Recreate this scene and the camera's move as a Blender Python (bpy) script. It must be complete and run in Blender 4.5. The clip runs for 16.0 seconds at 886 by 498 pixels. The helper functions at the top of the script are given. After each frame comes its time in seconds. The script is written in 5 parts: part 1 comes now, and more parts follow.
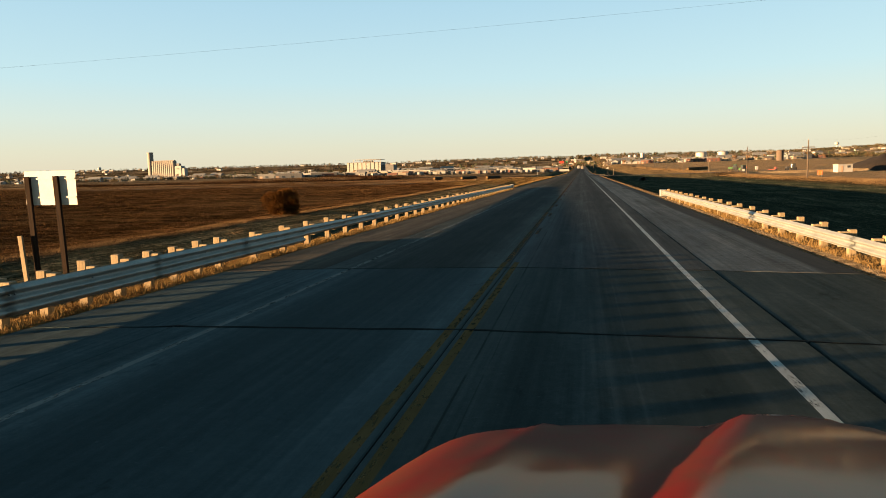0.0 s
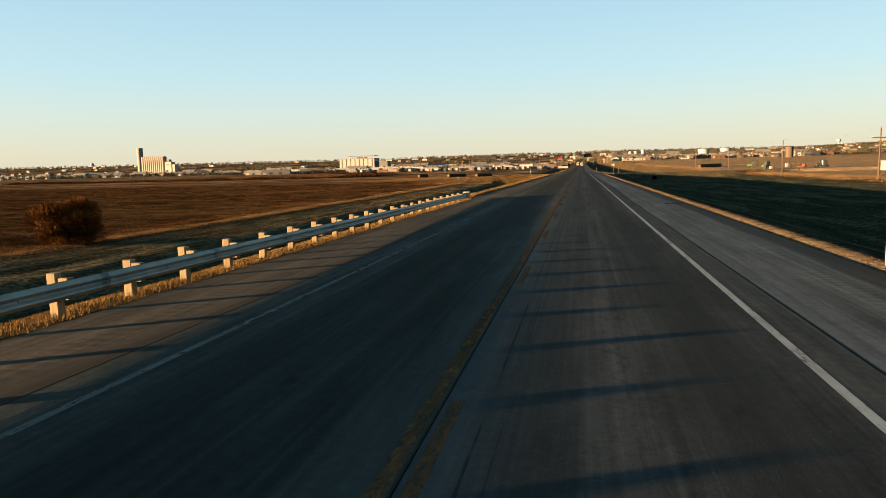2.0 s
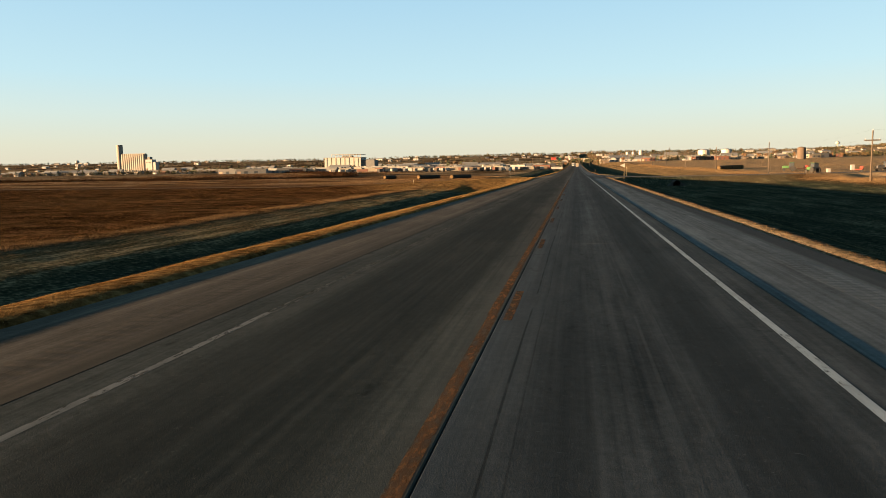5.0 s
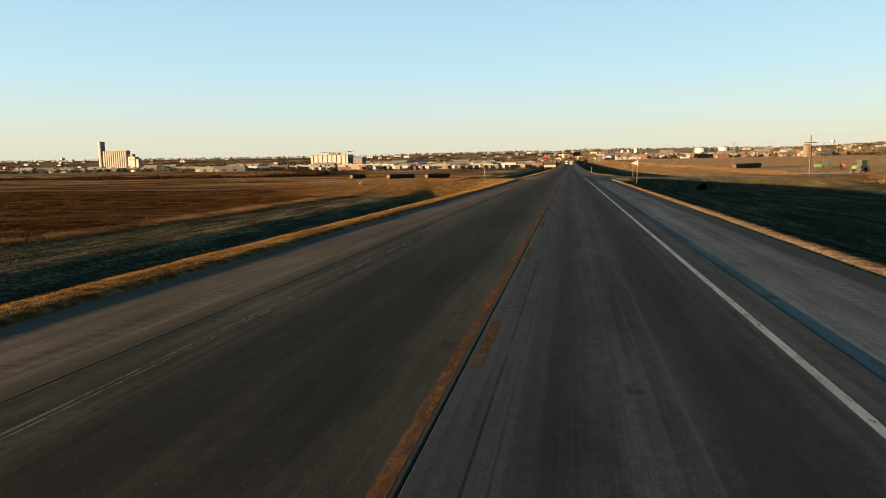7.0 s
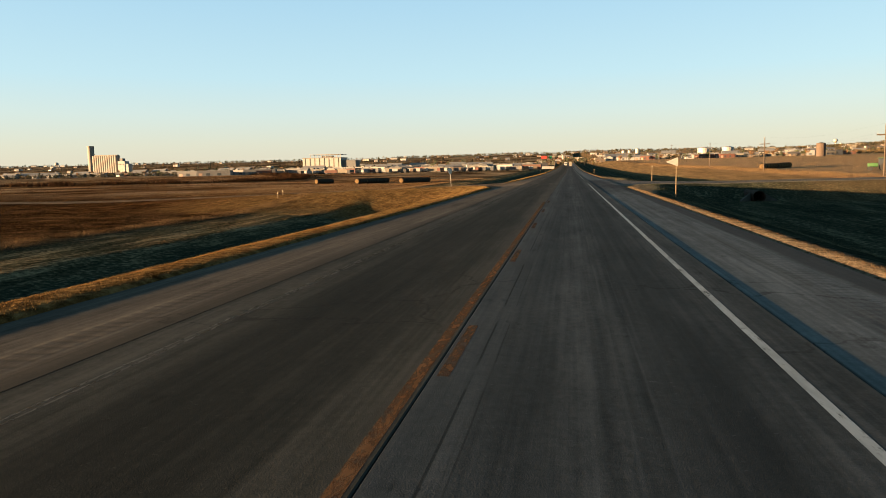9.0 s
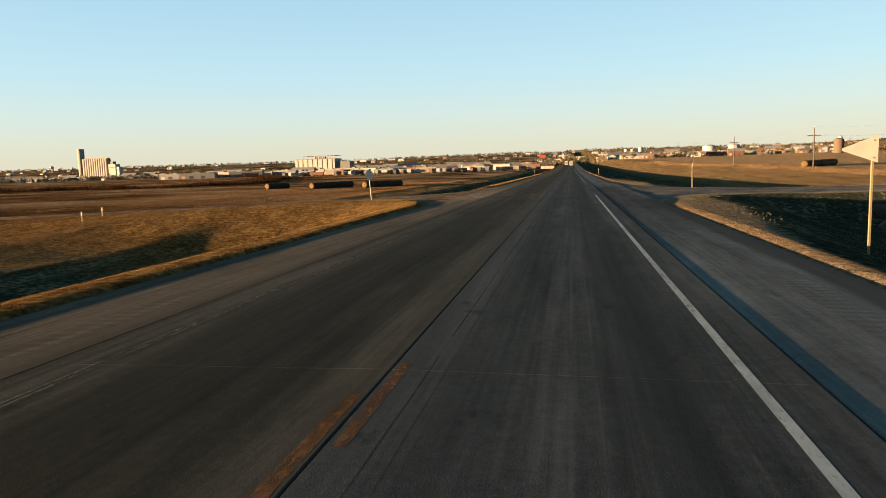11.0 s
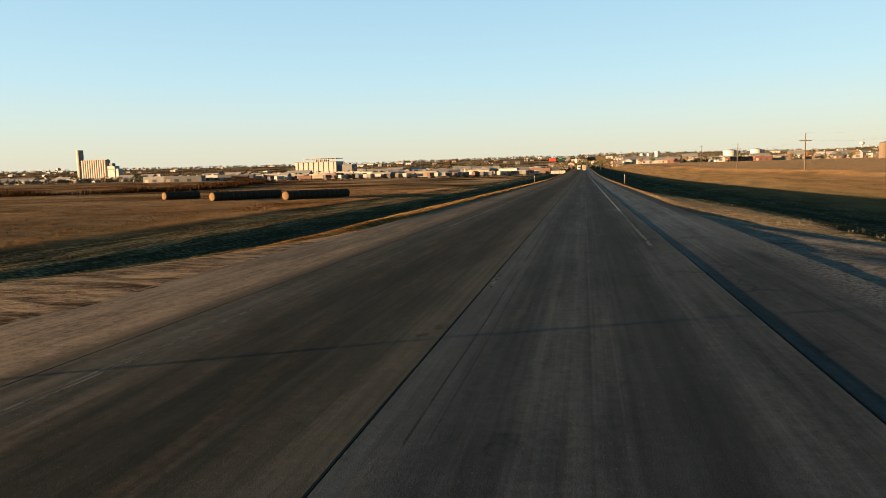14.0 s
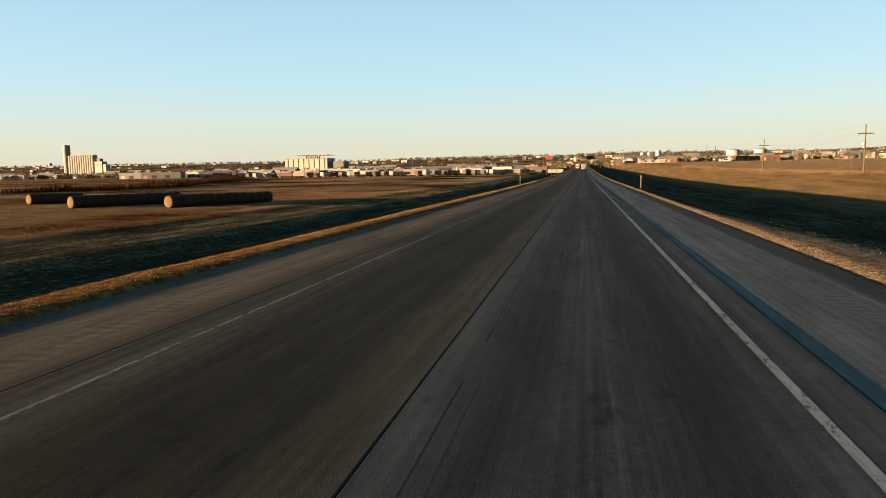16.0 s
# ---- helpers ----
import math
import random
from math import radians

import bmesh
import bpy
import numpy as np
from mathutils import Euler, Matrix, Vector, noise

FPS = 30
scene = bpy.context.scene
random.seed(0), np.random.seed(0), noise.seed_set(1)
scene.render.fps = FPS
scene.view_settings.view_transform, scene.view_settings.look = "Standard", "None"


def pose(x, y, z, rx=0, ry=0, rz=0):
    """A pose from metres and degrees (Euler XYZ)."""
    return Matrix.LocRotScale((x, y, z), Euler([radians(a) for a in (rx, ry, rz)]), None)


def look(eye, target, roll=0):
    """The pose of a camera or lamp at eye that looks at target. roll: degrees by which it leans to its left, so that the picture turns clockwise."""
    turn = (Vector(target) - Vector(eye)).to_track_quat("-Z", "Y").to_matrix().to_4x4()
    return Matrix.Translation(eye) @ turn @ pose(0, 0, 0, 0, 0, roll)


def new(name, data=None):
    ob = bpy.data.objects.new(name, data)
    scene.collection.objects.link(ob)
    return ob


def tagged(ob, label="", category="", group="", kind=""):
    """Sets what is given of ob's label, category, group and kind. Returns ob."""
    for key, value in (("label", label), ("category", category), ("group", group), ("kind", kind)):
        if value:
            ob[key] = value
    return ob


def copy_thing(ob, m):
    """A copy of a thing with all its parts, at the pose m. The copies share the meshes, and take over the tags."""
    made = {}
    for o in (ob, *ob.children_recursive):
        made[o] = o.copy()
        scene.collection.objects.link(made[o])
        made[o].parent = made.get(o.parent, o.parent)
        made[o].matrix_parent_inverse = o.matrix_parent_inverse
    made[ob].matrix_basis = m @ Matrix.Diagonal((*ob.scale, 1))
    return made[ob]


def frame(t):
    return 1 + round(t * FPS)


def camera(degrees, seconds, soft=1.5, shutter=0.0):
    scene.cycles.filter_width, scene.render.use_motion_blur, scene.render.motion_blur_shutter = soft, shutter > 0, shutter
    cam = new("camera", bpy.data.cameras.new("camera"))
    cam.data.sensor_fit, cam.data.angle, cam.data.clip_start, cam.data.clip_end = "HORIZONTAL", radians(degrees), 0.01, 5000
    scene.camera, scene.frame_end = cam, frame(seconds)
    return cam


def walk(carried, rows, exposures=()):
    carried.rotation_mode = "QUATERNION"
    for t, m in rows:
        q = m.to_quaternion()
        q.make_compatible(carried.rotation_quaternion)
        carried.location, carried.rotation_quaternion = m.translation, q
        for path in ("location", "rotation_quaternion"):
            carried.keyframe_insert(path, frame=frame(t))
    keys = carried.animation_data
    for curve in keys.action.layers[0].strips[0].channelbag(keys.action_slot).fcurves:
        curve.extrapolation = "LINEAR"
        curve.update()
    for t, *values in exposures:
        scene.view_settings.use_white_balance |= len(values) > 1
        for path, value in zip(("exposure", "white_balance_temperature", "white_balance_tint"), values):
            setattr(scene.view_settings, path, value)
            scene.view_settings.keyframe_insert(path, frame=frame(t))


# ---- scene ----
cam = camera(66.1, 16.0, soft=0.5)
PATH = [
    (0, (1.603, -1.008, 2.092), (1.203, 0.939, 1.87), -1.4),
    (0.5, (1.4, 8.33, 2.046), (1.007, 10.279, 1.828), -1.1),
    (1, (1.5, 17.675, 2.113), (1.103, 19.624, 1.899), -0.9),
    (1.5, (1.398, 26.424, 2.157), (1.002, 28.37, 1.921), -1.4),
    (2, (1.231, 35.348, 2.126), (0.834, 37.295, 1.894), -1.3),
    (2.5, (1.233, 44.401, 2.143), (0.838, 46.348, 1.913), -0.9),
    (3, (1.327, 53.395, 2.142), (0.929, 55.341, 1.911), -1.3),
    (3.5, (1.094, 62.46, 2.143), (0.704, 64.408, 1.909), -1.2),
    (4, (1.051, 71.861, 2.134), (0.668, 73.811, 1.902), -0.9),
    (6.5, (1.073, 117.911, 2.099), (0.692, 119.86, 1.863), -0.9),
    (7, (1.117, 127.344, 2.158), (0.752, 129.296, 1.919), -0.8),
    (7.5, (1.388, 136.954, 2.162), (1.012, 138.904, 1.925), -1.2),
    (8, (1.344, 146.161, 2.167), (0.959, 148.109, 1.93), -1.9),
    (8.5, (1.199, 154.279, 2.135), (0.819, 156.228, 1.899), -1.4),
    (9, (1.407, 162.412, 2.11), (1.041, 164.364, 1.878), -1.2),
    (11.5, (1.993, 208.058, 2.108), (1.619, 210.01, 1.878), -1.8),
    (12, (2.061, 216.9, 2.02), (1.686, 218.851, 1.797), -1.9),
    (12.5, (2.023, 225.88, 2.054), (1.637, 227.83, 1.835), -1.7),
    (13, (1.802, 234.635, 2.095), (1.41, 236.584, 1.877), -1.5),
    (13.5, (1.902, 243.272, 2.088), (1.499, 245.219, 1.871), -1.3),
    (14, (1.808, 251.778, 2.097), (1.402, 253.724, 1.879), -1.3),
    (14.5, (1.786, 260.147, 2.132), (1.376, 262.093, 1.914), -1.6),
    (15, (1.658, 268.532, 2.141), (1.248, 270.477, 1.925), -0.9),
    (15.5, (1.587, 276.93, 2.15), (1.183, 278.876, 1.927), -1.3),
    (16, (1.607, 285.097, 2.135), (1.206, 287.044, 1.911), -0.9),
]
walk(cam, [(t, look(eye, target, roll)) for t, eye, target, roll in PATH], exposures=[(0, 2.49, 6800, 10), (3.5, 2.49, 6600, 10), (7, 2.49, 6500, 10), (16, 2.49, 6500, 10)])
# ---------------------------------------------------------------- light
SUN_AZ = radians(26.0)      # how far behind the left flank the sun stands
SUN_EL = radians(3.0)
sun_dir = Vector((-math.cos(SUN_AZ) * math.cos(SUN_EL), -math.sin(SUN_AZ) * math.cos(SUN_EL), math.sin(SUN_EL)))

world = bpy.data.worlds.new("sky")
scene.world = world
world.use_nodes = True
wn = world.node_tree
sky = wn.nodes.new("ShaderNodeTexSky")
sky.sky_type = "NISHITA"
sky.sun_disc = False
sky.sun_elevation = radians(6.0)
sky.sun_rotation = math.atan2(sun_dir.x, sun_dir.y)
sky.air_density, sky.dust_density, sky.ozone_density = 1.0, 0.8, 1.0
bg = wn.nodes["Background"]
bg.inputs["Strength"].default_value = 0.039
way = wn.nodes.new("ShaderNodeTexCoord")
parts = wn.nodes.new("ShaderNodeSeparateXYZ")
wn.links.new(way.outputs["Generated"], parts.inputs[0])
air = wn.nodes.new("ShaderNodeValToRGB")    # haze: warm and thick at the horizon, thin and cool overhead
AIR = [(0.0, (0.376, 0.346, 0.272, 0.86)), (0.04, (0.360, 0.374, 0.314, 0.85)), (0.08, (0.325, 0.395, 0.385, 0.84)), (0.13, (0.268, 0.392, 0.442, 0.84)),
       (0.23, (0.215, 0.350, 0.440, 0.82)), (0.42, (0.098, 0.205, 0.270, 0.88)), (1.0, (0.034, 0.098, 0.140, 0.90))]
while len(air.color_ramp.elements) < len(AIR):
    air.color_ramp.elements.new(0.5)
for e, (pos, col) in zip(air.color_ramp.elements, AIR):
    e.position, e.color = pos, col
wn.links.new(parts.outputs[2], air.inputs["Fac"])
lift = wn.nodes.new("ShaderNodeVectorMath")
lift.operation = "SCALE"
lift.inputs["Scale"].default_value = 10.0
wn.links.new(air.outputs["Color"], lift.inputs[0])
haze = wn.nodes.new("ShaderNodeMix")
haze.data_type = "RGBA"
wn.links.new(air.outputs["Alpha"], haze.inputs[0])
wn.links.new(sky.outputs[0], haze.inputs[6])
wn.links.new(lift.outputs[0], haze.inputs[7])
wn.links.new(haze.outputs[2], bg.inputs["Color"])

sun = new("sun", bpy.data.lights.new("sun", "SUN"))
sun.data.energy = 7.4
sun.data.angle = radians(0.5)
sun.data.color = (1.0, 0.61, 0.30)
sun.matrix_world = look((0, 0, 60), Vector((0, 0, 60)) - sun_dir)


# ---------------------------------------------------------------- mesh helpers
class Geo:
    """Collects vertices and faces for one mesh."""

    def __init__(self):
        self.v, self.f = [], []

    def add(self, vs, fs):
        n = len(self.v)
        self.v += [tuple(p) for p in vs]
        self.f += [tuple(n + i for i in q) for q in fs]
        return self

    def box(self, x0, x1, y0, y1, z0, z1, bevel=0.0):
        b = bevel
        if not b:
            vs = [(x, y, z) for z in (z0, z1) for x, y in ((x0, y0), (x1, y0), (x1, y1), (x0, y1))]
            return self.add(vs, [(3, 2, 1, 0), (4, 5, 6, 7), (0, 1, 5, 4), (1, 2, 6, 5), (2, 3, 7, 6), (3, 0, 4, 7)])
        ring = lambda i, z: [(x0 + i, y0 + b, z), (x0 + b, y0 + i, z), (x1 - b, y0 + i, z), (x1 - i, y0 + b, z),
                             (x1 - i, y1 - b, z), (x1 - b, y1 - i, z), (x0 + b, y1 - i, z), (x0 + i, y1 - b, z)]
        vs = ring(b, z0) + ring(0, z0 + b) + ring(0, z1 - b) + ring(b, z1)
        fs = [tuple(range(7, -1, -1)), tuple(range(24, 32))]
        for k in range(3):
            fs += [(8 * k + i, 8 * k + (i + 1) % 8, 8 * k + 8 + (i + 1) % 8, 8 * k + 8 + i) for i in range(8)]
        return self.add(vs, fs)

    def tube(self, a, b, ra, rb=None, seg=8, caps=True):
        a, b, rb = Vector(a), Vector(b), ra if rb is None else rb
        d = (b - a).normalized()
        u = d.cross(Vector((0, 0, 1)) if abs(d.z) < 0.9 else Vector((1, 0, 0))).normalized()
        w = d.cross(u)
        vs = []
        for p, r in ((a, ra), (b, rb)):
            vs += [p + r * (math.cos(6.28318 * i / seg) * u + math.sin(6.28318 * i / seg) * w) for i in range(seg)]
        fs = [(i, (i + 1) % seg, seg + (i + 1) % seg, seg + i) for i in range(seg)]
        if caps:
            fs += [tuple(range(seg - 1, -1, -1)), tuple(range(seg, 2 * seg))]
        return self.add(vs, fs)

    def pipe(self, pts, r, seg=3):
        """One unbroken round strand through the points, which run roughly level."""
        n = len(self.v)
        for k, p in enumerate(pts):
            d = (Vector(pts[min(k + 1, len(pts) - 1)]) - Vector(pts[max(k - 1, 0)])).normalized()
            u = d.cross(Vector((0, 0, 1))).normalized()
            w = u.cross(d)
            self.v += [tuple(Vector(p) + r * (math.cos(6.28318 * i / seg) * u + math.sin(6.28318 * i / seg) * w)) for i in range(seg)]
        self.f += [(n + k * seg + i, n + k * seg + (i + 1) % seg, n + (k + 1) * seg + (i + 1) % seg, n + (k + 1) * seg + i) for k in range(len(pts) - 1) for i in range(seg)]
        return self

    def strip(self, profile, path):
        """Sweeps an open profile of (x, z) along rows of (dx, y, dz)."""
        n = len(profile)
        vs = [(dx + x, y, dz + z) for dx, y, dz in path for x, z in profile]
        fs = [(k * n + i, k * n + i + 1, (k + 1) * n + i + 1, (k + 1) * n + i) for k in range(len(path) - 1) for i in range(n - 1)]
        return self.add(vs, fs)

    def mesh(self, name, smooth=False):
        me = bpy.data.meshes.new(name)
        me.from_pydata(self.v, [], self.f)
        me.update()
        if smooth:
            me.polygons.foreach_set("use_smooth", [True] * len(me.polygons))
        return me


def part(name, geo, material, parent=None, label="", smooth=False):
    """One mesh object, under a thing or a part."""
    me = geo if isinstance(geo, bpy.types.Mesh) else geo.mesh(name, smooth)
    if material and not me.materials:
        me.materials.append(material)
    ob = new(name, me)
    if parent:
        ob.parent = parent
    if label:
        ob["label"] = label
    return ob


def thing(name, label, category, m=None, group="", kind=""):
    ob = new(name)
    if m is not None:
        ob.matrix_world = m
    return tagged(ob, label, category, group, kind)


def smooth01(a, b, v):
    t = min(1.0, max(0.0, (v - a) / (b - a)))
    return t * t * (3 - 2 * t)


def lerp_table(table, v):
    """Piecewise linear through (v, value) rows."""
    if v <= table[0][0]:
        return table[0][1]
    for (a, p), (b, q) in zip(table, table[1:]):
        if v <= b:
            return p + (q - p) * (v - a) / (b - a)
    return table[-1][1]


# ---------------------------------------------------------------- materials
class Mat:
    """A node material with a few shorthands."""

    def __init__(self, name, rough=0.8, metal=0.0, spec=0.5):
        self.m = bpy.data.materials.new(name)
        self.m.use_nodes = True
        self.t = self.m.node_tree
        self.p = self.t.nodes["Principled BSDF"]
        self.p.inputs["Roughness"].default_value = rough
        self.p.inputs["Metallic"].default_value = metal
        self.p.inputs["Specular IOR Level"].default_value = spec
        self.geo = self.t.nodes.new("ShaderNodeNewGeometry")

    def node(self, kind, **sets):
        n = self.t.nodes.new("ShaderNode" + kind)
        for key, value in sets.items():
            n.inputs[key.replace("_", " ")].default_value = value
        return n

    def link(self, a, b):
        self.t.links.new(a, b)

    def coords(self, scale=(1, 1, 1), local=False):
        n = self.node("Mapping")
        n.inputs["Scale"].default_value = scale
        self.link(self.node("TexCoord").outputs["Object"] if local else self.geo.outputs["Position"], n.inputs["Vector"])
        return n.outputs["Vector"]

    def noise(self, scale, detail=4.0, stretch=(1, 1, 1), local=False, rough=0.6):
        n = self.node("TexNoise", Scale=scale, Detail=detail, Roughness=rough)
        self.link(self.coords(stretch, local), n.inputs["Vector"])
        return n.outputs["Fac"]

    def ramp(self, fac, *stops):
        n = self.node("ValToRGB")
        el = n.color_ramp.elements
        while len(el) < len(stops):
            el.new(0.5)
        for e, (pos, col) in zip(el, stops):
            e.position = pos
            e.color = (*col, 1) if len(col) == 3 else col
        self.link(fac, n.inputs["Fac"])
        return n.outputs["Color"]

    def mask(self, fac, lo, hi):
        n = self.node("MapRange")
        n.clamp = True
        n.inputs["From Min"].default_value, n.inputs["From Max"].default_value = lo, hi
        self.link(fac, n.inputs["Value"])
        return n.outputs["Result"]

    def math(self, op, a, b=0.0):
        n = self.node("Math")
        n.operation = op
        for k, v in ((0, a), (1, b)):
            if isinstance(v, (int, float)):
                n.inputs[k].default_value = v
            else:
                self.link(v, n.inputs[k])
        return n.outputs[0]

    def mix(self, fac, a, b, blend="MIX"):
        n = self.node("Mix")
        n.data_type, n.blend_type = "RGBA", blend
        for k, v in ((0, fac), (6, a), (7, b)):
            if isinstance(v, (int, float)):
                n.inputs[k].default_value = v
            elif isinstance(v, tuple):
                n.inputs[k].default_value = (*v, 1)
            else:
                self.link(v, n.inputs[k])
        return n.outputs[2]

    def xyz(self):
        n = self.node("SeparateXYZ")
        self.link(self.geo.outputs["Position"], n.inputs[0])
        return n.outputs

    def random(self):
        return self.node("ObjectInfo").outputs["Random"]

    def colour(self, c):
        if isinstance(c, tuple):
            self.p.inputs["Base Color"].default_value = (*c, 1)
        else:
            self.link(c, self.p.inputs["Base Color"])
        return self

    def bump(self, fac, strength=0.3, distance=0.01):
        n = self.node("Bump", Strength=strength, Distance=distance)
        self.link(fac, n.inputs["Height"])
        self.link(n.outputs[0], self.p.inputs["Normal"])
        return self


def simple(name, dark, light, scale=3.0, rough=0.8, metal=0.0, bump=0.2, stretch=(1, 1, 1), local=True, spec=0.4):
    """Two tones mixed by coarse and fine noise, with fine relief."""
    m = Mat(name, rough, metal, spec)
    a = m.noise(scale, 5, stretch, local)
    b = m.noise(scale * 9, 3, stretch, local)
    f = m.math("ADD", m.math("MULTIPLY", a, 0.65), m.math("MULTIPLY", b, 0.35))
    m.colour(m.ramp(f, (0.33, dark), (0.67, light)))
    if bump:
        m.bump(b, bump, 0.01)
    return m.m


def pavement(name, dark, light, dust=0.0, rumble=None, wheels=True):
    """Worn road surface: aggregate, patches, long streaks, dark wheel paths; dust: dirt tracked out at the farm road; rumble: cross grooves at that distance."""
    m = Mat(name, 0.95, 0, 0.03)
    dark, light = tuple(1.7 * v for v in dark), tuple(1.7 * v for v in light)
    x, y, z = m.xyz()
    fine = m.noise(38, 4, rough=0.7)
    grit = m.noise(7, 5, rough=0.75)
    scuff = m.noise(2.6, 5, (1.0, 0.16, 1), rough=0.7)
    patch = m.noise(0.5, 6, (1.0, 0.25, 1), rough=0.65)
    lines = m.noise(2.2, 5, (1.0, 0.012, 1), rough=0.7)
    thin = m.noise(11, 3, (1.0, 0.010, 1))
    f = m.math("ADD", m.math("MULTIPLY", patch, 0.22), m.math("MULTIPLY", lines, 0.24))
    f = m.math("ADD", f, m.math("ADD", m.math("MULTIPLY", thin, 0.15), m.math("MULTIPLY", scuff, 0.16)))
    f = m.math("ADD", f, m.math("ADD", m.math("MULTIPLY", fine, 0.09), m.math("MULTIPLY", grit, 0.14)))
    col = m.ramp(f, (0.41, dark), (0.50, tuple(0.6 * p + 0.4 * q for p, q in zip(dark, light))), (0.60, light))
    wander = m.math("MULTIPLY", m.math("SUBTRACT", m.noise(0.16, 3, (0.0, 1, 0)), 0.5), 0.07)
    if wheels:
        for wheel in (-2.75, -0.95, 0.95, 2.75):
            d = m.math("ABSOLUTE", m.math("SUBTRACT", m.math("ADD", x, m.math("MULTIPLY", m.math("SUBTRACT", patch, 0.5), 0.8)), wheel))
            col = m.mix(m.math("MULTIPLY", m.mask(d, 0.6, 0.1), 0.45), col, dark)
        edge = m.mask(m.math("ABSOLUTE", x), 0.95, 0.3)
        col = m.mix(m.math("MULTIPLY", edge, 0.22), col, light)
        # the broad rubbered middle of the oncoming lane
        drip = m.mask(m.math("ABSOLUTE", m.math("ADD", m.math("ADD", x, 1.95), m.math("MULTIPLY", m.math("SUBTRACT", patch, 0.5), 1.2))), 1.25, 0.35)
        col = m.mix(m.math("MULTIPLY", drip, 0.62), col, tuple(0.9 * v for v in dark))
        col = m.mix(m.math("MULTIPLY", m.mask(m.math("ABSOLUTE", m.math("SUBTRACT", x, 2.6)), 0.9, 0.3), 0.35), col, dark)
        # long hairlines beside the centre joint, where the paver's strips meet
        for at, wide, tone, much in ((0.42, 0.012, 0.3, 0.6), (0.60, 0.008, 0.3, 0.35), (1.9, 0.018, 1.5, 0.12), (2.15, 0.012, 1.5, 0.10)):
            d = m.math("ABSOLUTE", m.math("SUBTRACT", m.math("ADD", x, wander), at))
            gap = m.mask(m.noise(0.35, 4, (0.2, 1, 0)), 0.42, 0.5)
            ref = dark if tone < 1 else light
            col = m.mix(m.math("MULTIPLY", m.math("MULTIPLY", m.mask(d, wide * 1.5, wide * 0.6), gap), much), col, tuple(v * tone for v in ref))
    if wheels:      # near the bridge the left lane's colour is paler, with shade's blue put in
        shade_blue = m.mask(m.math("ADD", y, m.math("MULTIPLY", patch, 20.0)), 128, 92)
        col = m.mix(m.math("MULTIPLY", shade_blue, m.mask(x, 0.3, -0.3)), col, m.mix(1.0, col, (1.15, 1.32, 1.45), "MULTIPLY"))
    spots = m.mask(m.noise(1.3, 7, (1, 0.45, 1), rough=0.7), 0.62, 0.70)
    col = m.mix(m.math("MULTIPLY", spots, 0.6), col, tuple(v * 0.5 for v in dark))
    chips = m.mask(m.noise(16, 2), 0.68, 0.74)
    col = m.mix(m.math("MULTIPLY", chips, 0.14), col, tuple(v * 2.0 for v in light))
    # hairline cracks
    v = m.node("TexVoronoi", Scale=0.16)
    v.feature = "DISTANCE_TO_EDGE"
    w = m.node("VectorMath")
    w.operation = "ADD"
    m.link(m.geo.outputs["Position"], w.inputs[0])
    n3 = m.node("TexNoise", Scale=1.4, Detail=5)
    m.link(m.geo.outputs["Position"], n3.inputs["Vector"])
    m.link(n3.outputs["Color"], w.inputs[1])
    m.link(w.outputs[0], v.inputs["Vector"])
    crack = m.math("MULTIPLY", m.mask(v.outputs["Distance"], 0.006, 0.002), m.mask(m.noise(0.09, 3), 0.54, 0.62))
    col = m.mix(m.math("MULTIPLY", crack, 0.5), col, (0.006, 0.006, 0.007))
    if dust:
        near = m.math("MULTIPLY", m.mask(y, 240, 254), m.mask(y, 300, 258))
        swirl = m.noise(0.9, 6, (1.0, 0.10, 1), rough=0.68)
        scrub = m.noise(5.0, 3, (1.0, 0.06, 1))
        side = m.mask(x, 2.6, -5.2)
        mix = m.math("ADD", m.math("MULTIPLY", swirl, 0.65), m.math("MULTIPLY", scrub, 0.35))
        lift = m.math("ADD", mix, m.math("MULTIPLY", side, 0.10))
        d = m.math("MULTIPLY", m.math("MULTIPLY", near, m.mask(lift, 0.54, 0.70)), m.math("ADD", 0.25, m.math("MULTIPLY", side, 0.75)))
        if not wheels:
            out = m.math("MULTIPLY", m.math("MULTIPLY", m.mask(x, -4.2, -4.6), m.mask(m.math("ADD", y, m.math("MULTIPLY", x, 0.4)), 246.8, 248.6)), m.mask(m.math("ADD", y, m.math("MULTIPLY", patch, 9.0)), 279, 263))
            d = m.math("MAXIMUM", d, m.math("MULTIPLY", out, m.mask(mix, 0.30, 0.5)))
        if wheels:      # dirty tyre tracks swinging out of the farm road
            bend = m.math("MULTIPLY", m.math("POWER", m.mask(y, 246, 262), 2.0), 1.4)
            run = m.math("MULTIPLY", m.mask(y, 226, 246), m.mask(y, 264, 256))
            for at, wide in ((-2.30, 0.22), (-0.78, 0.26), (-3.15, 0.14)):
                off = m.math("ABSOLUTE", m.math("ADD", m.math("SUBTRACT", m.math("ADD", x, m.math("MULTIPLY", m.math("SUBTRACT", swirl, 0.5), 0.5)), at), bend))
                d = m.math("MAXIMUM", d, m.math("MULTIPLY", m.math("MULTIPLY", m.mask(off, wide, wide * 0.3), run), m.mask(scrub, 0.36, 0.62)))
        if not wheels:
            grime = m.math("MULTIPLY", m.mask(y, 214, 236), m.mask(m.math("ADD", y, m.math("MULTIPLY", patch, 8.0)), 285, 272))
            col = m.mix(m.math("MULTIPLY", grime, m.mask(x, 0, 1)), col, m.mix(1.0, col, (0.42, 0.41, 0.42), "MULTIPLY"))
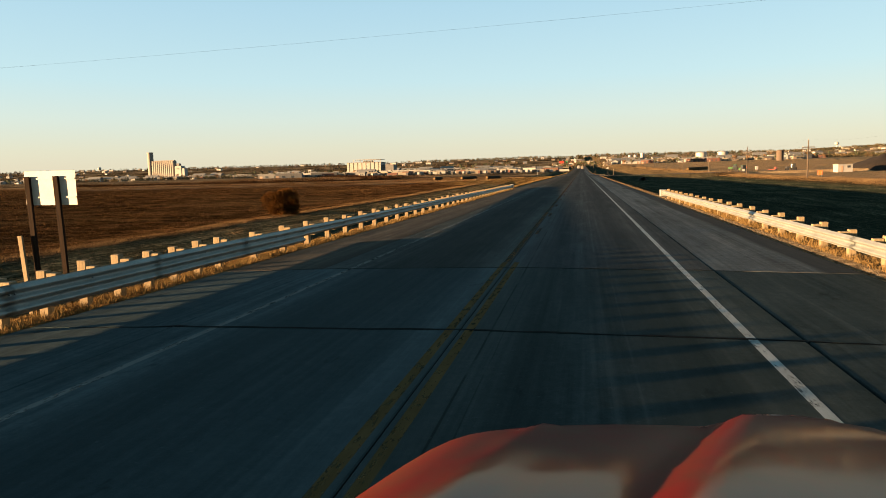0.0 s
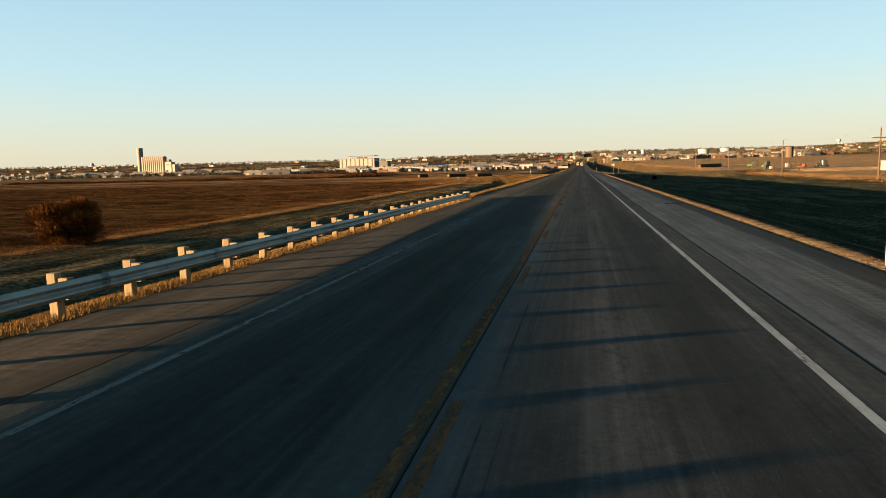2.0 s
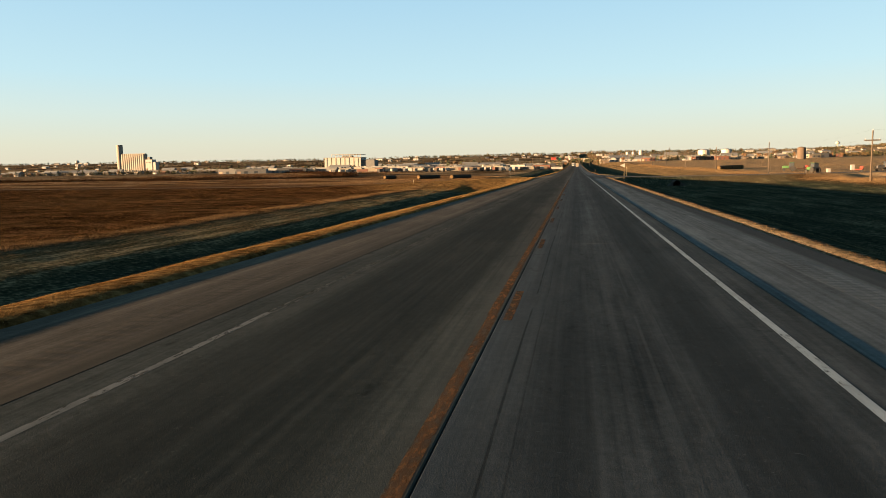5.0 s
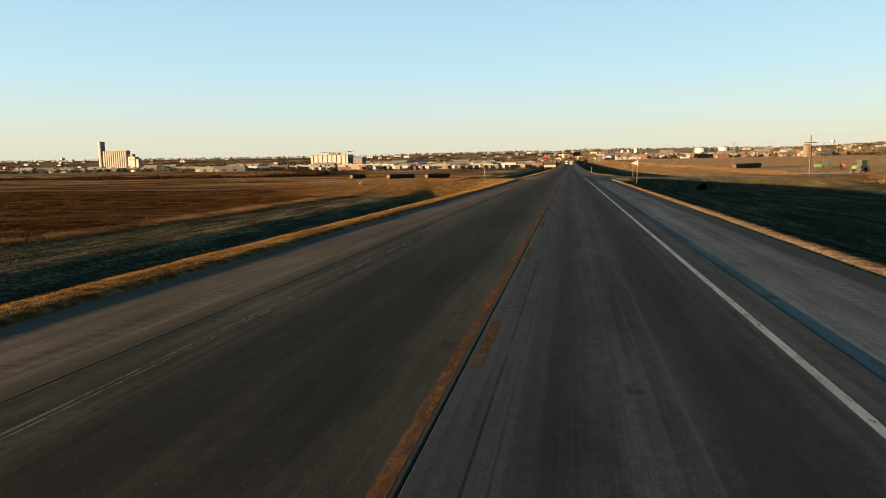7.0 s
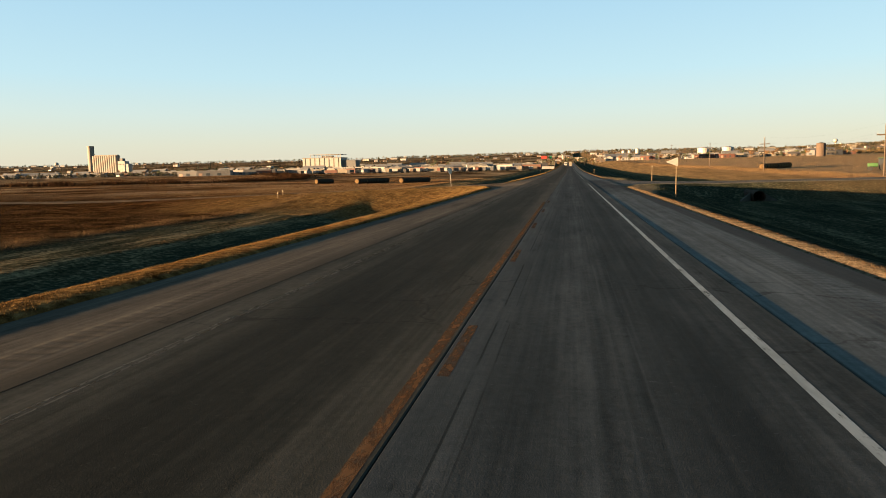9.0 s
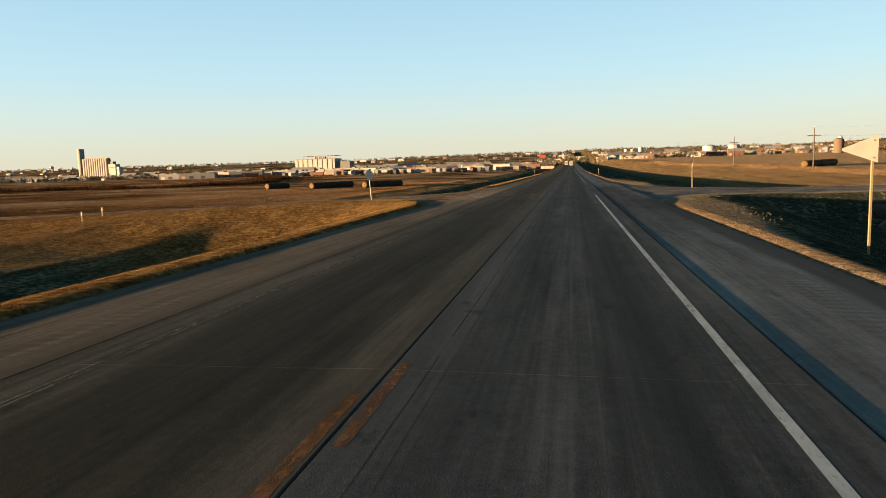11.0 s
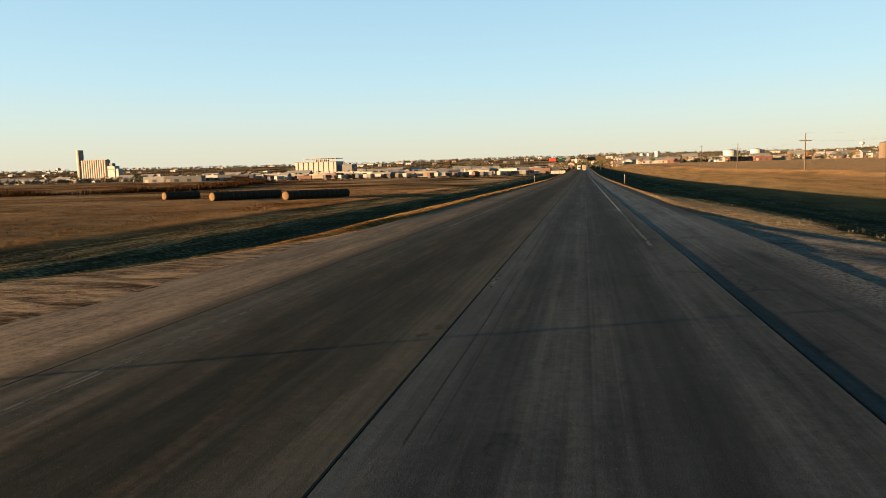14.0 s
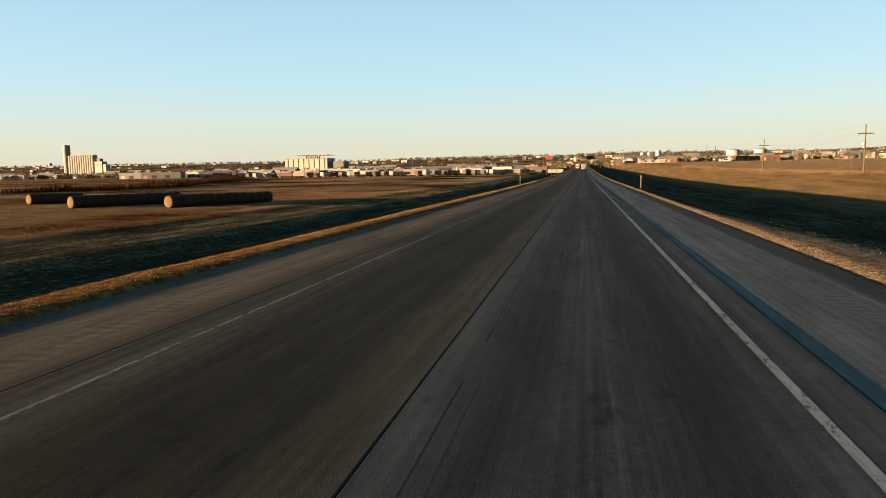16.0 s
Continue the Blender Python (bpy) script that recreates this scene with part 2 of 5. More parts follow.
        soil = m.ramp(m.math("ADD", m.math("MULTIPLY", grit, 0.5), m.math("MULTIPLY", scuff, 0.5)), (0.38, (0.060, 0.045, 0.032)), (0.62, (0.185, 0.142, 0.101)))
        col = m.mix(m.math("MULTIPLY", d, dust), col, soil)
        if not wheels:      # tar and rubber beside the inner joint, and a darker outer edge
            inner = m.math("MULTIPLY", m.mask(m.math("ADD", x, m.math("MULTIPLY", m.math("SUBTRACT", scuff, 0.5), 0.35)), -4.85, -4.45), m.mask(x, 0, -1))
            col = m.mix(m.math("MULTIPLY", inner, 0.75), col, dark)
            tar = m.mask(m.math("ADD", x, m.math("MULTIPLY", m.math("SUBTRACT", patch, 0.5), 0.7)), 6.28, 6.5)
            apron = m.math("MULTIPLY", m.mask(y, 243, 249), m.mask(y, 288, 276))
            tar = m.math("MULTIPLY", tar, m.math("SUBTRACT", 1.0, apron))
            col = m.mix(m.math("MULTIPLY", tar, 0.8), col, tuple(0.55 * v for v in dark))
            loose = m.math("MULTIPLY", apron, m.mask(m.math("ADD", x, m.math("MULTIPLY", m.math("SUBTRACT", patch, 0.5), 2.4)), 5.9, 6.9))
            stones = m.ramp(m.noise(11, 5, rough=0.75), (0.40, (0.024, 0.025, 0.026)), (0.60, (0.115, 0.111, 0.104)))
            col = m.mix(loose, col, stones)
    h = m.math("ADD", m.noise(70, 3), m.math("ADD", m.math("MULTIPLY", grit, 0.9), m.math("MULTIPLY", scuff, 1.0)))
    if rumble:
        w = m.node("TexWave", Scale=1.05, Distortion=0.5)
        w.wave_type, w.bands_direction = "BANDS", "Y"
        w.inputs["Detail Scale"].default_value = 0.6
        m.link(m.geo.outputs["Position"], w.inputs["Vector"])
        band = m.mask(m.math("ABSOLUTE", m.math("SUBTRACT", m.math("ABSOLUTE", x), rumble)), 0.34, 0.26)
        band = m.math("MULTIPLY", band, m.math("MAXIMUM", m.mask(y, 244, 238), m.mask(y, 275, 290)))
        cut = m.math("MULTIPLY", w.outputs["Fac"], band)
        h = m.math("ADD", m.math("MULTIPLY", h, 0.6), m.math("MULTIPLY", cut, 1.0))
        col = m.mix(m.math("MULTIPLY", m.math("MULTIPLY", band, m.mask(w.outputs["Fac"], 0.4, 0.1)), 0.30), col, tuple(v * 0.8 for v in dark))
    m.colour(col)
    m.bump(h, 0.3, 0.010)
    return m.m


def paint(name, col, wear, tint=0.7):
    """Road marking paint, worn through in flakes so that the surface shows."""
    m = Mat(name, 0.85, 0, 0.0)
    n = m.math("ADD", m.math("MULTIPLY", m.noise(14, 6, (1, 0.3, 1), rough=0.7), 0.75), m.math("MULTIPLY", m.noise(0.8, 4, (1, 0.3, 1)), 0.25))
    m.colour(m.ramp(m.noise(5, 5, (1, 0.2, 1)), (0.35, tuple(v * tint for v in col)), (0.65, col)))
    m.link(m.mask(n, wear - 0.10, wear + 0.10), m.p.inputs["Alpha"])
    m.bump(m.noise(80, 3), 0.2, 0.005)
    return m.m


def dirt(name, dark, light, ruts=True):
    """Packed dirt and gravel with tyre ruts along the farm road and round its mouth."""
    m = Mat(name, 0.97, 0, 0.0)
    x, y, z = m.xyz()
    clods = m.noise(5, 6, rough=0.75)
    blot = m.noise(0.5, 6, rough=0.65)
    drag = m.noise(2.4, 5, (0.12, 1.0, 1), rough=0.7) if ruts else m.noise(11, 5, rough=0.75)
    # wheel tracks swinging round the mouth of the road
    dx, dy = m.math("ADD", x, 15.5), m.math("SUBTRACT", y, 243.5)
    far = m.math("SQRT", m.math("ADD", m.math("MULTIPLY", dx, dx), m.math("MULTIPLY", dy, dy)))
    polar = m.node("CombineXYZ")
    m.link(m.math("ADD", m.math("MULTIPLY", far, 1.9), m.math("MULTIPLY", blot, 1.5)), polar.inputs[0])
    m.link(m.math("MULTIPLY", m.math("ARCTAN2", dy, dx), 2.2), polar.inputs[1])
    turn = m.node("TexNoise", Scale=1.0, Detail=4.0, Roughness=0.6)
    m.link(polar.outputs[0], turn.inputs["Vector"])
    mouth = m.math("MULTIPLY", m.mask(m.math("ABSOLUTE", x), 20.0, 10.0), 1.0 if ruts else 0.25)
    rut = m.math("ADD", m.math("MULTIPLY", m.math("SUBTRACT", turn.outputs["Fac"], 0.5), mouth), 0.5)
    f = m.math("ADD", m.math("MULTIPLY", clods, 0.35), m.math("ADD", m.math("MULTIPLY", blot, 0.3), m.math("MULTIPLY", drag, 0.35)))
    f = m.math("ADD", f, m.math("MULTIPLY", m.math("SUBTRACT", rut, 0.5), 0.55))
    m.colour(m.ramp(f, (0.41, dark), (0.5, tuple((p + q) / 2 for p, q in zip(dark, light))), (0.58, light)))
    m.bump(m.math("ADD", clods, m.math("ADD", m.math("MULTIPLY", rut, 2.6), drag)), 1.0, 0.045)
    return m.m


def ground_material():
    """Soil, stubble, mown verge and golden verge, by the lie of the land."""
    m = Mat("ground_earth", 1.0, 0, 0.0)
    x, y, z = m.xyz()
    wob = m.math("MULTIPLY", m.math("SUBTRACT", m.noise(0.25, 5), 0.5), 5.0)
    wob2 = m.math("MULTIPLY", m.math("SUBTRACT", m.noise(1.3, 4), 0.5), 1.6)
    xw = m.math("ADD", x, wob2)
    xf = m.math("ADD", x, wob)
    fine = m.noise(3.5, 6, (1, 1, 1))
    rows = m.noise(0.5, 6, (0.35, 0.6, 1), rough=0.7)
    far = m.noise(0.02, 6)
    soil = m.ramp(m.math("ADD", m.math("MULTIPLY", fine, 0.5), m.math("MULTIPLY", rows, 0.5)),
                  (0.40, (0.0055, 0.0028, 0.0015)), (0.52, (0.0270, 0.0135, 0.0060)), (0.63, (0.105, 0.060, 0.028)))
    tan = m.ramp(fine, (0.3, (0.080, 0.050, 0.022)), (0.7, (0.150, 0.099, 0.046)))
    field = m.mix(m.math("MULTIPLY", m.mask(far, 0.48, 0.66), 0.22), soil, tan)
    stubble = m.ramp(m.math("ADD", m.math("MULTIPLY", fine, 0.45), m.math("MULTIPLY", m.noise(1.2, 3, (0.2, 1, 1)), 0.55)),
                     (0.36, (0.105, 0.072, 0.041)), (0.62, (0.270, 0.196, 0.116)))
    bands = m.mask(m.noise(0.10, 6, (0.22, 1.0, 1), rough=0.7), 0.50, 0.64)
    field = m.mix(m.math("MULTIPLY", bands, 0.45), field, m.mix(m.mask(rows, 0.4, 0.6), soil, tan))
    field = m.mix(m.mask(y, 268, 300), field, m.mix(m.mask(far, 0.4, 0.6), stubble, soil))
    field = m.mix(m.mask(x, 48, 60), field, stubble)
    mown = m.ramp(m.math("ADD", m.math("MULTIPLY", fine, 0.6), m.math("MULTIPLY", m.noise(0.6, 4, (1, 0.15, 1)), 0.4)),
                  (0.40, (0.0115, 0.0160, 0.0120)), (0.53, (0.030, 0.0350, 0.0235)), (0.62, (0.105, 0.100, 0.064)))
    # sunlit copy of the mown grass: light put in as paler streaks
    mown_lit = m.ramp(m.math("ADD", m.math("MULTIPLY", fine, 0.45), m.math("MULTIPLY", m.noise(0.9, 5, (1, 0.12, 1), rough=0.7), 0.55)),
                   (0.40, (0.013, 0.0150, 0.009)), (0.50, (0.052, 0.048, 0.028)), (0.60, (0.200, 0.160, 0.095)))
    mown = m.mix(m.math("MULTIPLY", m.mask(xf, -22.5, -25.0), m.math("MULTIPLY", m.mask(x, 0, -1), m.mask(xf, -32.0, -29.5))), mown, mown_lit)
    gold = m.ramp(m.math("ADD", m.math("MULTIPLY", fine, 0.6), m.math("MULTIPLY", m.noise(0.8, 5, (1, 0.6, 1), rough=0.7), 0.4)), (0.38, (0.026, 0.014, 0.005)), (0.50, (0.088, 0.051, 0.019)), (0.62, (0.200, 0.127, 0.052)))
    # sun on the mown slope is put into its colour as tan
    sunny_slope = m.math("MULTIPLY", m.mask(xf, 24, 31), m.mask(y, 238, 266))
    mown = m.mix(sunny_slope, mown, m.ramp(m.math("ADD", m.math("MULTIPLY", fine, 0.5), m.math("MULTIPLY", m.noise(0.5, 4, (1, 0.12, 1)), 0.5)), (0.38, (0.060, 0.043, 0.023)), (0.60, (0.150, 0.104, 0.054))))
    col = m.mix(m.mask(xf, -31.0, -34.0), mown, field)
    col = m.mix(m.mask(xw, -9.9, -9.1), col, gold)
    widen = m.math("MULTIPLY", m.math("MULTIPLY", m.mask(y, 216, 238), m.mask(y, 330, 285)), -2.9)
    sandy = m.ramp(m.math("ADD", m.math("MULTIPLY", fine, 0.5), m.math("MULTIPLY", m.noise(9, 4), 0.5)), (0.40, (0.060, 0.046, 0.030)), (0.60, (0.200, 0.160, 0.108)))
    col = m.mix(m.mask(x, 6, 7), col, sandy)
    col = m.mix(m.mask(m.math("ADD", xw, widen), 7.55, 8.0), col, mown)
    col = m.mix(m.mask(xf, 44, 49), col, field)
    bank = m.math("MULTIPLY", m.math("MULTIPLY", m.mask(m.math("ADD", y, wob), 228, 238), m.mask(y, 262, 256)), m.math("MULTIPLY", m.mask(xf, -52, -44), m.mask(x, -8.0, -8.6)))
    col = m.mix(bank, col, gold)
    out = m.math("SUBTRACT", x, 6.5)
    south = m.math("SUBTRACT", 254.6, m.math("MULTIPLY", m.math("EXPONENT", m.math("MULTIPLY", out, -1 / 2.4)), 17.0))
    north = m.math("ADD", 264.0, m.math("MULTIPLY", m.math("EXPONENT", m.math("MULTIPLY", out, -1 / 3.4)), 32.0))
    away = m.math("MAXIMUM", m.math("SUBTRACT", south, y), m.math("SUBTRACT", y, north))
    rim = m.math("MULTIPLY", m.mask(m.math("ADD", away, m.math("MULTIPLY", wob2, 0.7)), 1.9, 0.9), m.mask(x, 6.9, 7.2))
    pale = m.ramp(m.math("ADD", m.math("MULTIPLY", fine, 0.5), m.math("MULTIPLY", m.noise(16, 4), 0.5)), (0.40, (0.070, 0.060, 0.048)), (0.60, (0.240, 0.205, 0.160)))
    col = m.mix(m.math("MULTIPLY", rim, m.mask(x, 60, 40)), col, pale)
    m.colour(col)
    m.bump(m.math("ADD", fine, m.math("ADD", m.noise(14, 4), m.math("MULTIPLY", m.noise(1.1, 5, (0.6, 1, 1), rough=0.7), 1.6))), 1.0, 0.13)
    return m.m


M_GROUND = ground_material()
# Left darker and warmer, right cooler: the sun's unequal light set into both tones
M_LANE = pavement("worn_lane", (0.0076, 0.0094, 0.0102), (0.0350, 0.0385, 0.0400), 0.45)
M_LANE_SUN_TONED = pavement("sun_toned_left_lane", (0.0045, 0.0055, 0.0052), (0.0300, 0.0298, 0.0262), 0.20)
M_DECK = pavement("bridge_deck", (0.0058, 0.0094, 0.0098), (0.0260, 0.0325, 0.0325))
M_SHOULDER = pavement("left_shoulder_surface", (0.0120, 0.0112, 0.0096), (0.050, 0.0440, 0.0360), 0.9, 5.2, False)
M_SHOULDER_PALE = pavement("right_shoulder_surface", (0.0210, 0.0230, 0.0240), (0.0740, 0.0790, 0.0790), 0.2, 5.9, False)
M_PALE_SEAL = simple("dusty_joint_sealant", (0.025, 0.024, 0.022), (0.06, 0.058, 0.052), 6, 0.95, spec=0.02)
M_SEAL = simple("joint_sealant", (0.004, 0.004, 0.004), (0.010, 0.010, 0.010), 6, 0.95, spec=0.02)
M_WHITE = paint("white_line_paint", (0.300, 0.315, 0.310), 0.38)
M_WHITE_WORN = paint("worn_white_paint", (0.085, 0.085, 0.078), 0.44)
M_WHITE_OLD = paint("old_white_paint", (0.115, 0.118, 0.114), 0.40)
M_WHITE_FADED = paint("faded_white_paint", (0.215, 0.225, 0.220), 0.39)
M_YELLOW = paint("yellow_line_paint", (0.090, 0.058, 0.0260), 0.38)
M_YELLOW_WORN = paint("worn_yellow_paint", (0.115, 0.062, 0.032), 0.47)
M_DIRT = dirt("dirt_road", (0.030, 0.0235, 0.0175), (0.155, 0.120, 0.085))
M_GRAVEL = dirt("grey_gravel_apron", (0.026, 0.0265, 0.027), (0.140, 0.135, 0.127), False)
M_GALV = simple("galvanised_steel", (0.135, 0.145, 0.140), (0.23, 0.240, 0.225), 2.5, 0.5, 0.45, 0.05)
M_POST = simple("treated_timber", (0.085, 0.064, 0.037), (0.18, 0.14, 0.086), 5, 0.9, stretch=(4, 4, 0.5), spec=0.2)
M_DARKWOOD = simple("creosoted_timber", (0.006, 0.004, 0.003), (0.018, 0.012, 0.008), 5, 0.9, stretch=(4, 4, 0.4), spec=0.03)
M_POLE = simple("weathered_pole", (0.034, 0.026, 0.019), (0.075, 0.058, 0.043), 3, 0.9, stretch=(4, 4, 0.3), spec=0.2)
M_ALU = simple("bare_aluminium_sheet", (0.22, 0.21, 0.19), (0.30, 0.285, 0.25), 3, 0.6, 0.0, 0.03)
M_GREYSHEET = simple("dull_metal_sheet", (0.26, 0.245, 0.21), (0.38, 0.355, 0.31), 3, 0.6, 0.0, 0.03)
M_GRASS_GOLD = simple("dry_golden_grass", (0.052, 0.033, 0.013), (0.150, 0.100, 0.042), 0.8, 0.95, bump=0, local=False, spec=0.0)
M_GRASS_TALL = simple("tall_dry_grass", (0.040, 0.026, 0.014), (0.140, 0.094, 0.050), 0.8, 0.95, bump=0, local=False, spec=0.0)
M_STUBBLE = simple("crop_stubble", (0.010, 0.0050, 0.0024), (0.095, 0.052, 0.022), 0.9, 0.95, bump=0, local=False, spec=0.0)
M_GRASS_MOWN = simple("mown_verge_grass", (0.024, 0.030, 0.017), (0.100, 0.098, 0.058), 0.5, 0.95, bump=0, local=False, spec=0.0, stretch=(1, 0.2, 1))
M_BUSH = simple("rusty_twigs", (0.022, 0.0095, 0.003), (0.085, 0.038, 0.010), 1.5, 0.95, bump=0, spec=0.0)
M_STRAW = simple("weathered_straw", (0.008, 0.0066, 0.005), (0.030, 0.023, 0.015), 4, 0.95, bump=0.8, spec=0.1)
M_STRAW_END = simple("fresh_straw_end", (0.045, 0.028, 0.013), (0.115, 0.075, 0.034), 6, 0.95, bump=0.6, spec=0.1)

# ---------------------------------------------------------------- the lie of the land
ROAD_END = 1190.0


def base_z(y):
    y = min(y, 1300.0)
    if y < 380:
        return 0.0
    if y < 600:
        return 0.0105 * (y - 380) ** 2 / 440
    return 0.0105 * (y - 490)


def road_z(y):
    return base_z(y) + (0.95 * hill(0.0, y) if y > 1150 else 0.0)


LEFT_FIELD = [(40, -2.6), (140, -2.4), (320, -1.7), (380, -1.7)]
RIGHT_FIELD = [(100, -1.2), (220, -0.95), (280, -0.75), (349, 0.0), (418, 0.9), (484, 1.2), (554, 1.9), (650, 3.6), (790, 5.9), (900, 7.4), (1300, 11.0)]
CROSS_Y = 257.0


def hill(x, y):
    top = lerp_table([(-2400, 48), (-1700, 46), (-800, 41), (-140, 45), (60, 41), (250, 38), (530, 36), (700, 33), (805, 38), (980, 49), (1250, 62), (2500, 95)], x)
    rise = smooth01(1150, 2550, y)
    return top * rise + 0.012 * max(0.0, y - 2550)


def left_field(x, y):
    return lerp_table(LEFT_FIELD, y) + 0.65 * base_z(y) - 0.0022 * max(0, -x - 200) + hill(x, y) * 0.95 - 0.9 * smooth01(-32, -46, x) * smooth01(180, 90, y)


def mouth_south(x):
    """The farm road's southern edge, swinging back along the highway."""
    a = abs(x) - 6.5
    return 253.6 - 22.0 * np.exp(-a / 2.0) if x < 0 else 254.6 - 17.0 * np.exp(-a / 2.4)


def mouth_north(x):
    a = abs(x) - 6.5
    return 260.8 + 9.0 * np.exp(-a / 7.0) + 20.0 * np.exp(-a / 2.2) if x < 0 else 264.0 + 32.0 * np.exp(-a / 3.4)


def cross_half(x):
    return float(mouth_north(x) - mouth_south(x)) / 2


def cross_y(x):
    return float(mouth_north(x) + mouth_south(x)) / 2 + 4.0 * smooth01(-60, -130, x)


def land_open(x, y):
    """The land without the crossing farm road."""
    r = road_z(y)
    if x < 0:
        fl = left_field(x, y)
        if x > -6.5:
            return r - 0.42
        if x > -34:
            lip = smooth01(84, 93, y)       # past the guard rail a grassy lip stands over the wider shoulder
            ditch = [(-34, fl), (-32, fl - 0.06), (-25, fl - 0.24), (-22, fl - 0.72), (-17.5, fl - 0.85), (-14, fl - 0.60)]
            railed = lerp_table(ditch + [(-9.9, r - 0.72), (-8.35, r - 0.32), (-8.1, r - 0.26), (-6.75, r - 0.135), (-6.5, r - 0.40)], x)
            open_side = lerp_table(ditch + [(-9.5, r - 0.50), (-8.9, r - 0.17), (-8.3, r - 0.080), (-7.6, r - 0.055), (-7.40, r - 0.075), (-7.27, r - 0.155), (-7.0, r - 0.42)], x)
            return railed + (open_side - railed) * lip
        return fl
    fr = lerp_table(RIGHT_FIELD, y) + hill(x, y) * 0.93 + 0.004 * min(400, max(0, x - 60))
    if x < 6.75:
        return r - 0.42
    low = max(r - 2.25, fr - 4.5) if y > 380 else r - 2.25
    k = smooth01(216, 238, y) * smooth01(330, 285, y)      # the verge widens beside the farm road
    if x < 78:
        return lerp_table([(6.75, r - 0.42), (7.05, r - 0.115), (7.45, r - 0.085), (8.2 + 2.6 * k, r - 0.12), (9.2 + 3.2 * k, r - 0.36), (14.5 + 2.0 * k, low + 0.25), (17 + 1.5 * k, low), (30 + 10.5 * smooth01(266, 238, y), low + 0.12 * (fr - low)), (48, fr - 0.05), (52, fr), (78, fr)], x)
    return fr


def cross_top(x, y):
    if x < 0:
        return lerp_table([(-70, left_field(-70, CROSS_Y) + 0.12), (-34, -0.85), (-16, -0.34), (-7, -0.155), (0, -0.5)], x) if x > -70 else left_field(x, CROSS_Y) + 0.12
    return lerp_table([(0, -0.5), (7, -0.15), (20, -0.30), (54, 0.0), (90, 0.4)], x)


def land(x, y):
    z = land_open(x, y)
    if abs(x) > 6.4 and 215 < y < 300 and -260 < x < 120:
        away = abs(y - cross_y(x)) - cross_half(x)
        south = x < 0 and y < cross_y(x)
        w = 1 - smooth01(0.3 if x < 0 else 1.2, (20.0 if south else 9.0) if abs(x) < 60 else 4.0, away)
        z = z + (cross_top(x, y) - 0.05 - z) * w
        if south:       # the bank stands a little over the farm road's mouth
            z += 0.20 * smooth01(0.05, 0.60, away) * smooth01(-7.40, -7.70, x) * smooth01(-46, -24, x) * smooth01(216, 230, y) * w
    return z


def bumpy(x, y):
    """The land with clods and hollows off the road."""
    z = land(x, y)
    off = smooth01(7.2, 10.0, abs(x))
    if off and abs(y - cross_y(x)) > cross_half(x) + 0.5 or abs(x) > 130:
        n = noise.noise((x * 0.35, y * 0.35, 0.0)) * (0.06 if x < 40 else 0.025) * smooth01(75, 50, abs(x)) + noise.noise((x * 0.06, y * 0.06, 7.0)) * 0.16 * smooth01(26, 40, -x) * smooth01(-140, -80, x)
        z += off * n
    return z


def spaced(*rows):
    out = []
    for a, b, step in rows:
        k = max(1, round((b - a) / step))
        out += [a + (b - a) * i / k for i in range(k)]
    return out + [rows[-1][1]]


def build_ground():
    xs = spaced((-4200, -1400, 200), (-1400, -600, 80), (-600, -200, 33), (-200, -90, 10), (-90, -36, 3), (-36, -14, 0.65), (-14, -10.4, 0.4), (-10.4, -7.5, 0.2), (-7.5, -6.5, 0.1), (-6.5, -6, 0.5), (-6, 6, 4), (6, 18, 0.65), (18, 60, 1.6), (60, 130, 6), (130, 400, 22), (400, 1400, 80), (1400, 4200, 200))
    ys = spaced((-400, -60, 40), (-60, -10, 5), (-10, 60, 1.0), (60, 235, 1.5), (235, 285, 0.8), (285, 430, 1.8), (430, 700, 7), (700, 1300, 25), (1300, 2700, 50), (2700, 4700, 130))
    g = Geo()
    g.v = [(x, y, bumpy(x, y)) for y in ys for x in xs]
    n = len(xs)
    grid = np.array(g.v).reshape(len(ys), n, 3)
    g.f = [(j * n + i, j * n + i + 1, (j + 1) * n + i + 1, (j + 1) * n + i) for j in range(len(ys) - 1) for i in range(n - 1)]
    tagged(part("ground", g, M_GROUND, smooth=True), "dry brown farmland with grassy ditches beside the road", "ground", kind="structure")
    return np.array(xs), np.array(ys), grid[:, :, 2]


GX, GY, GZ = build_ground()


def long_rows(a, b, step=12.0):
    return [(0.0, y, road_z(y)) for y in spaced((a, min(b, 420), step), (min(b, 420), b, 30.0))] if b > 420 else [(0.0, y, road_z(y)) for y in spaced((a, b, step))]


def slab(name, x0, x1, a, b, material, parent, z0, z1, t=0.16, label=""):
    """A long paving panel with slightly rounded arrises, its top running from z0 at x0 to z1 at x1."""
    e = 0.012
    zz = lambda x: z0 + (z1 - z0) * (x - x0) / (x1 - x0)
    inner = [x0 + e + (x1 - x0 - 2 * e) * i / 4 for i in range(5)]
    profile = [(x0, zz(x0) - t), (x0, zz(x0) - e)] + [(x, zz(x)) for x in inner] + [(x1, zz(x1) - e), (x1, zz(x1) - t)]
    g = Geo().strip(profile, long_rows(a, b))
    n = len(profile)
    k = len(g.v) // n
    g.f += [tuple(range(n)), tuple(range(k * n - 1, (k - 1) * n - 1, -1))]
    return part(name, g, material, parent, label)


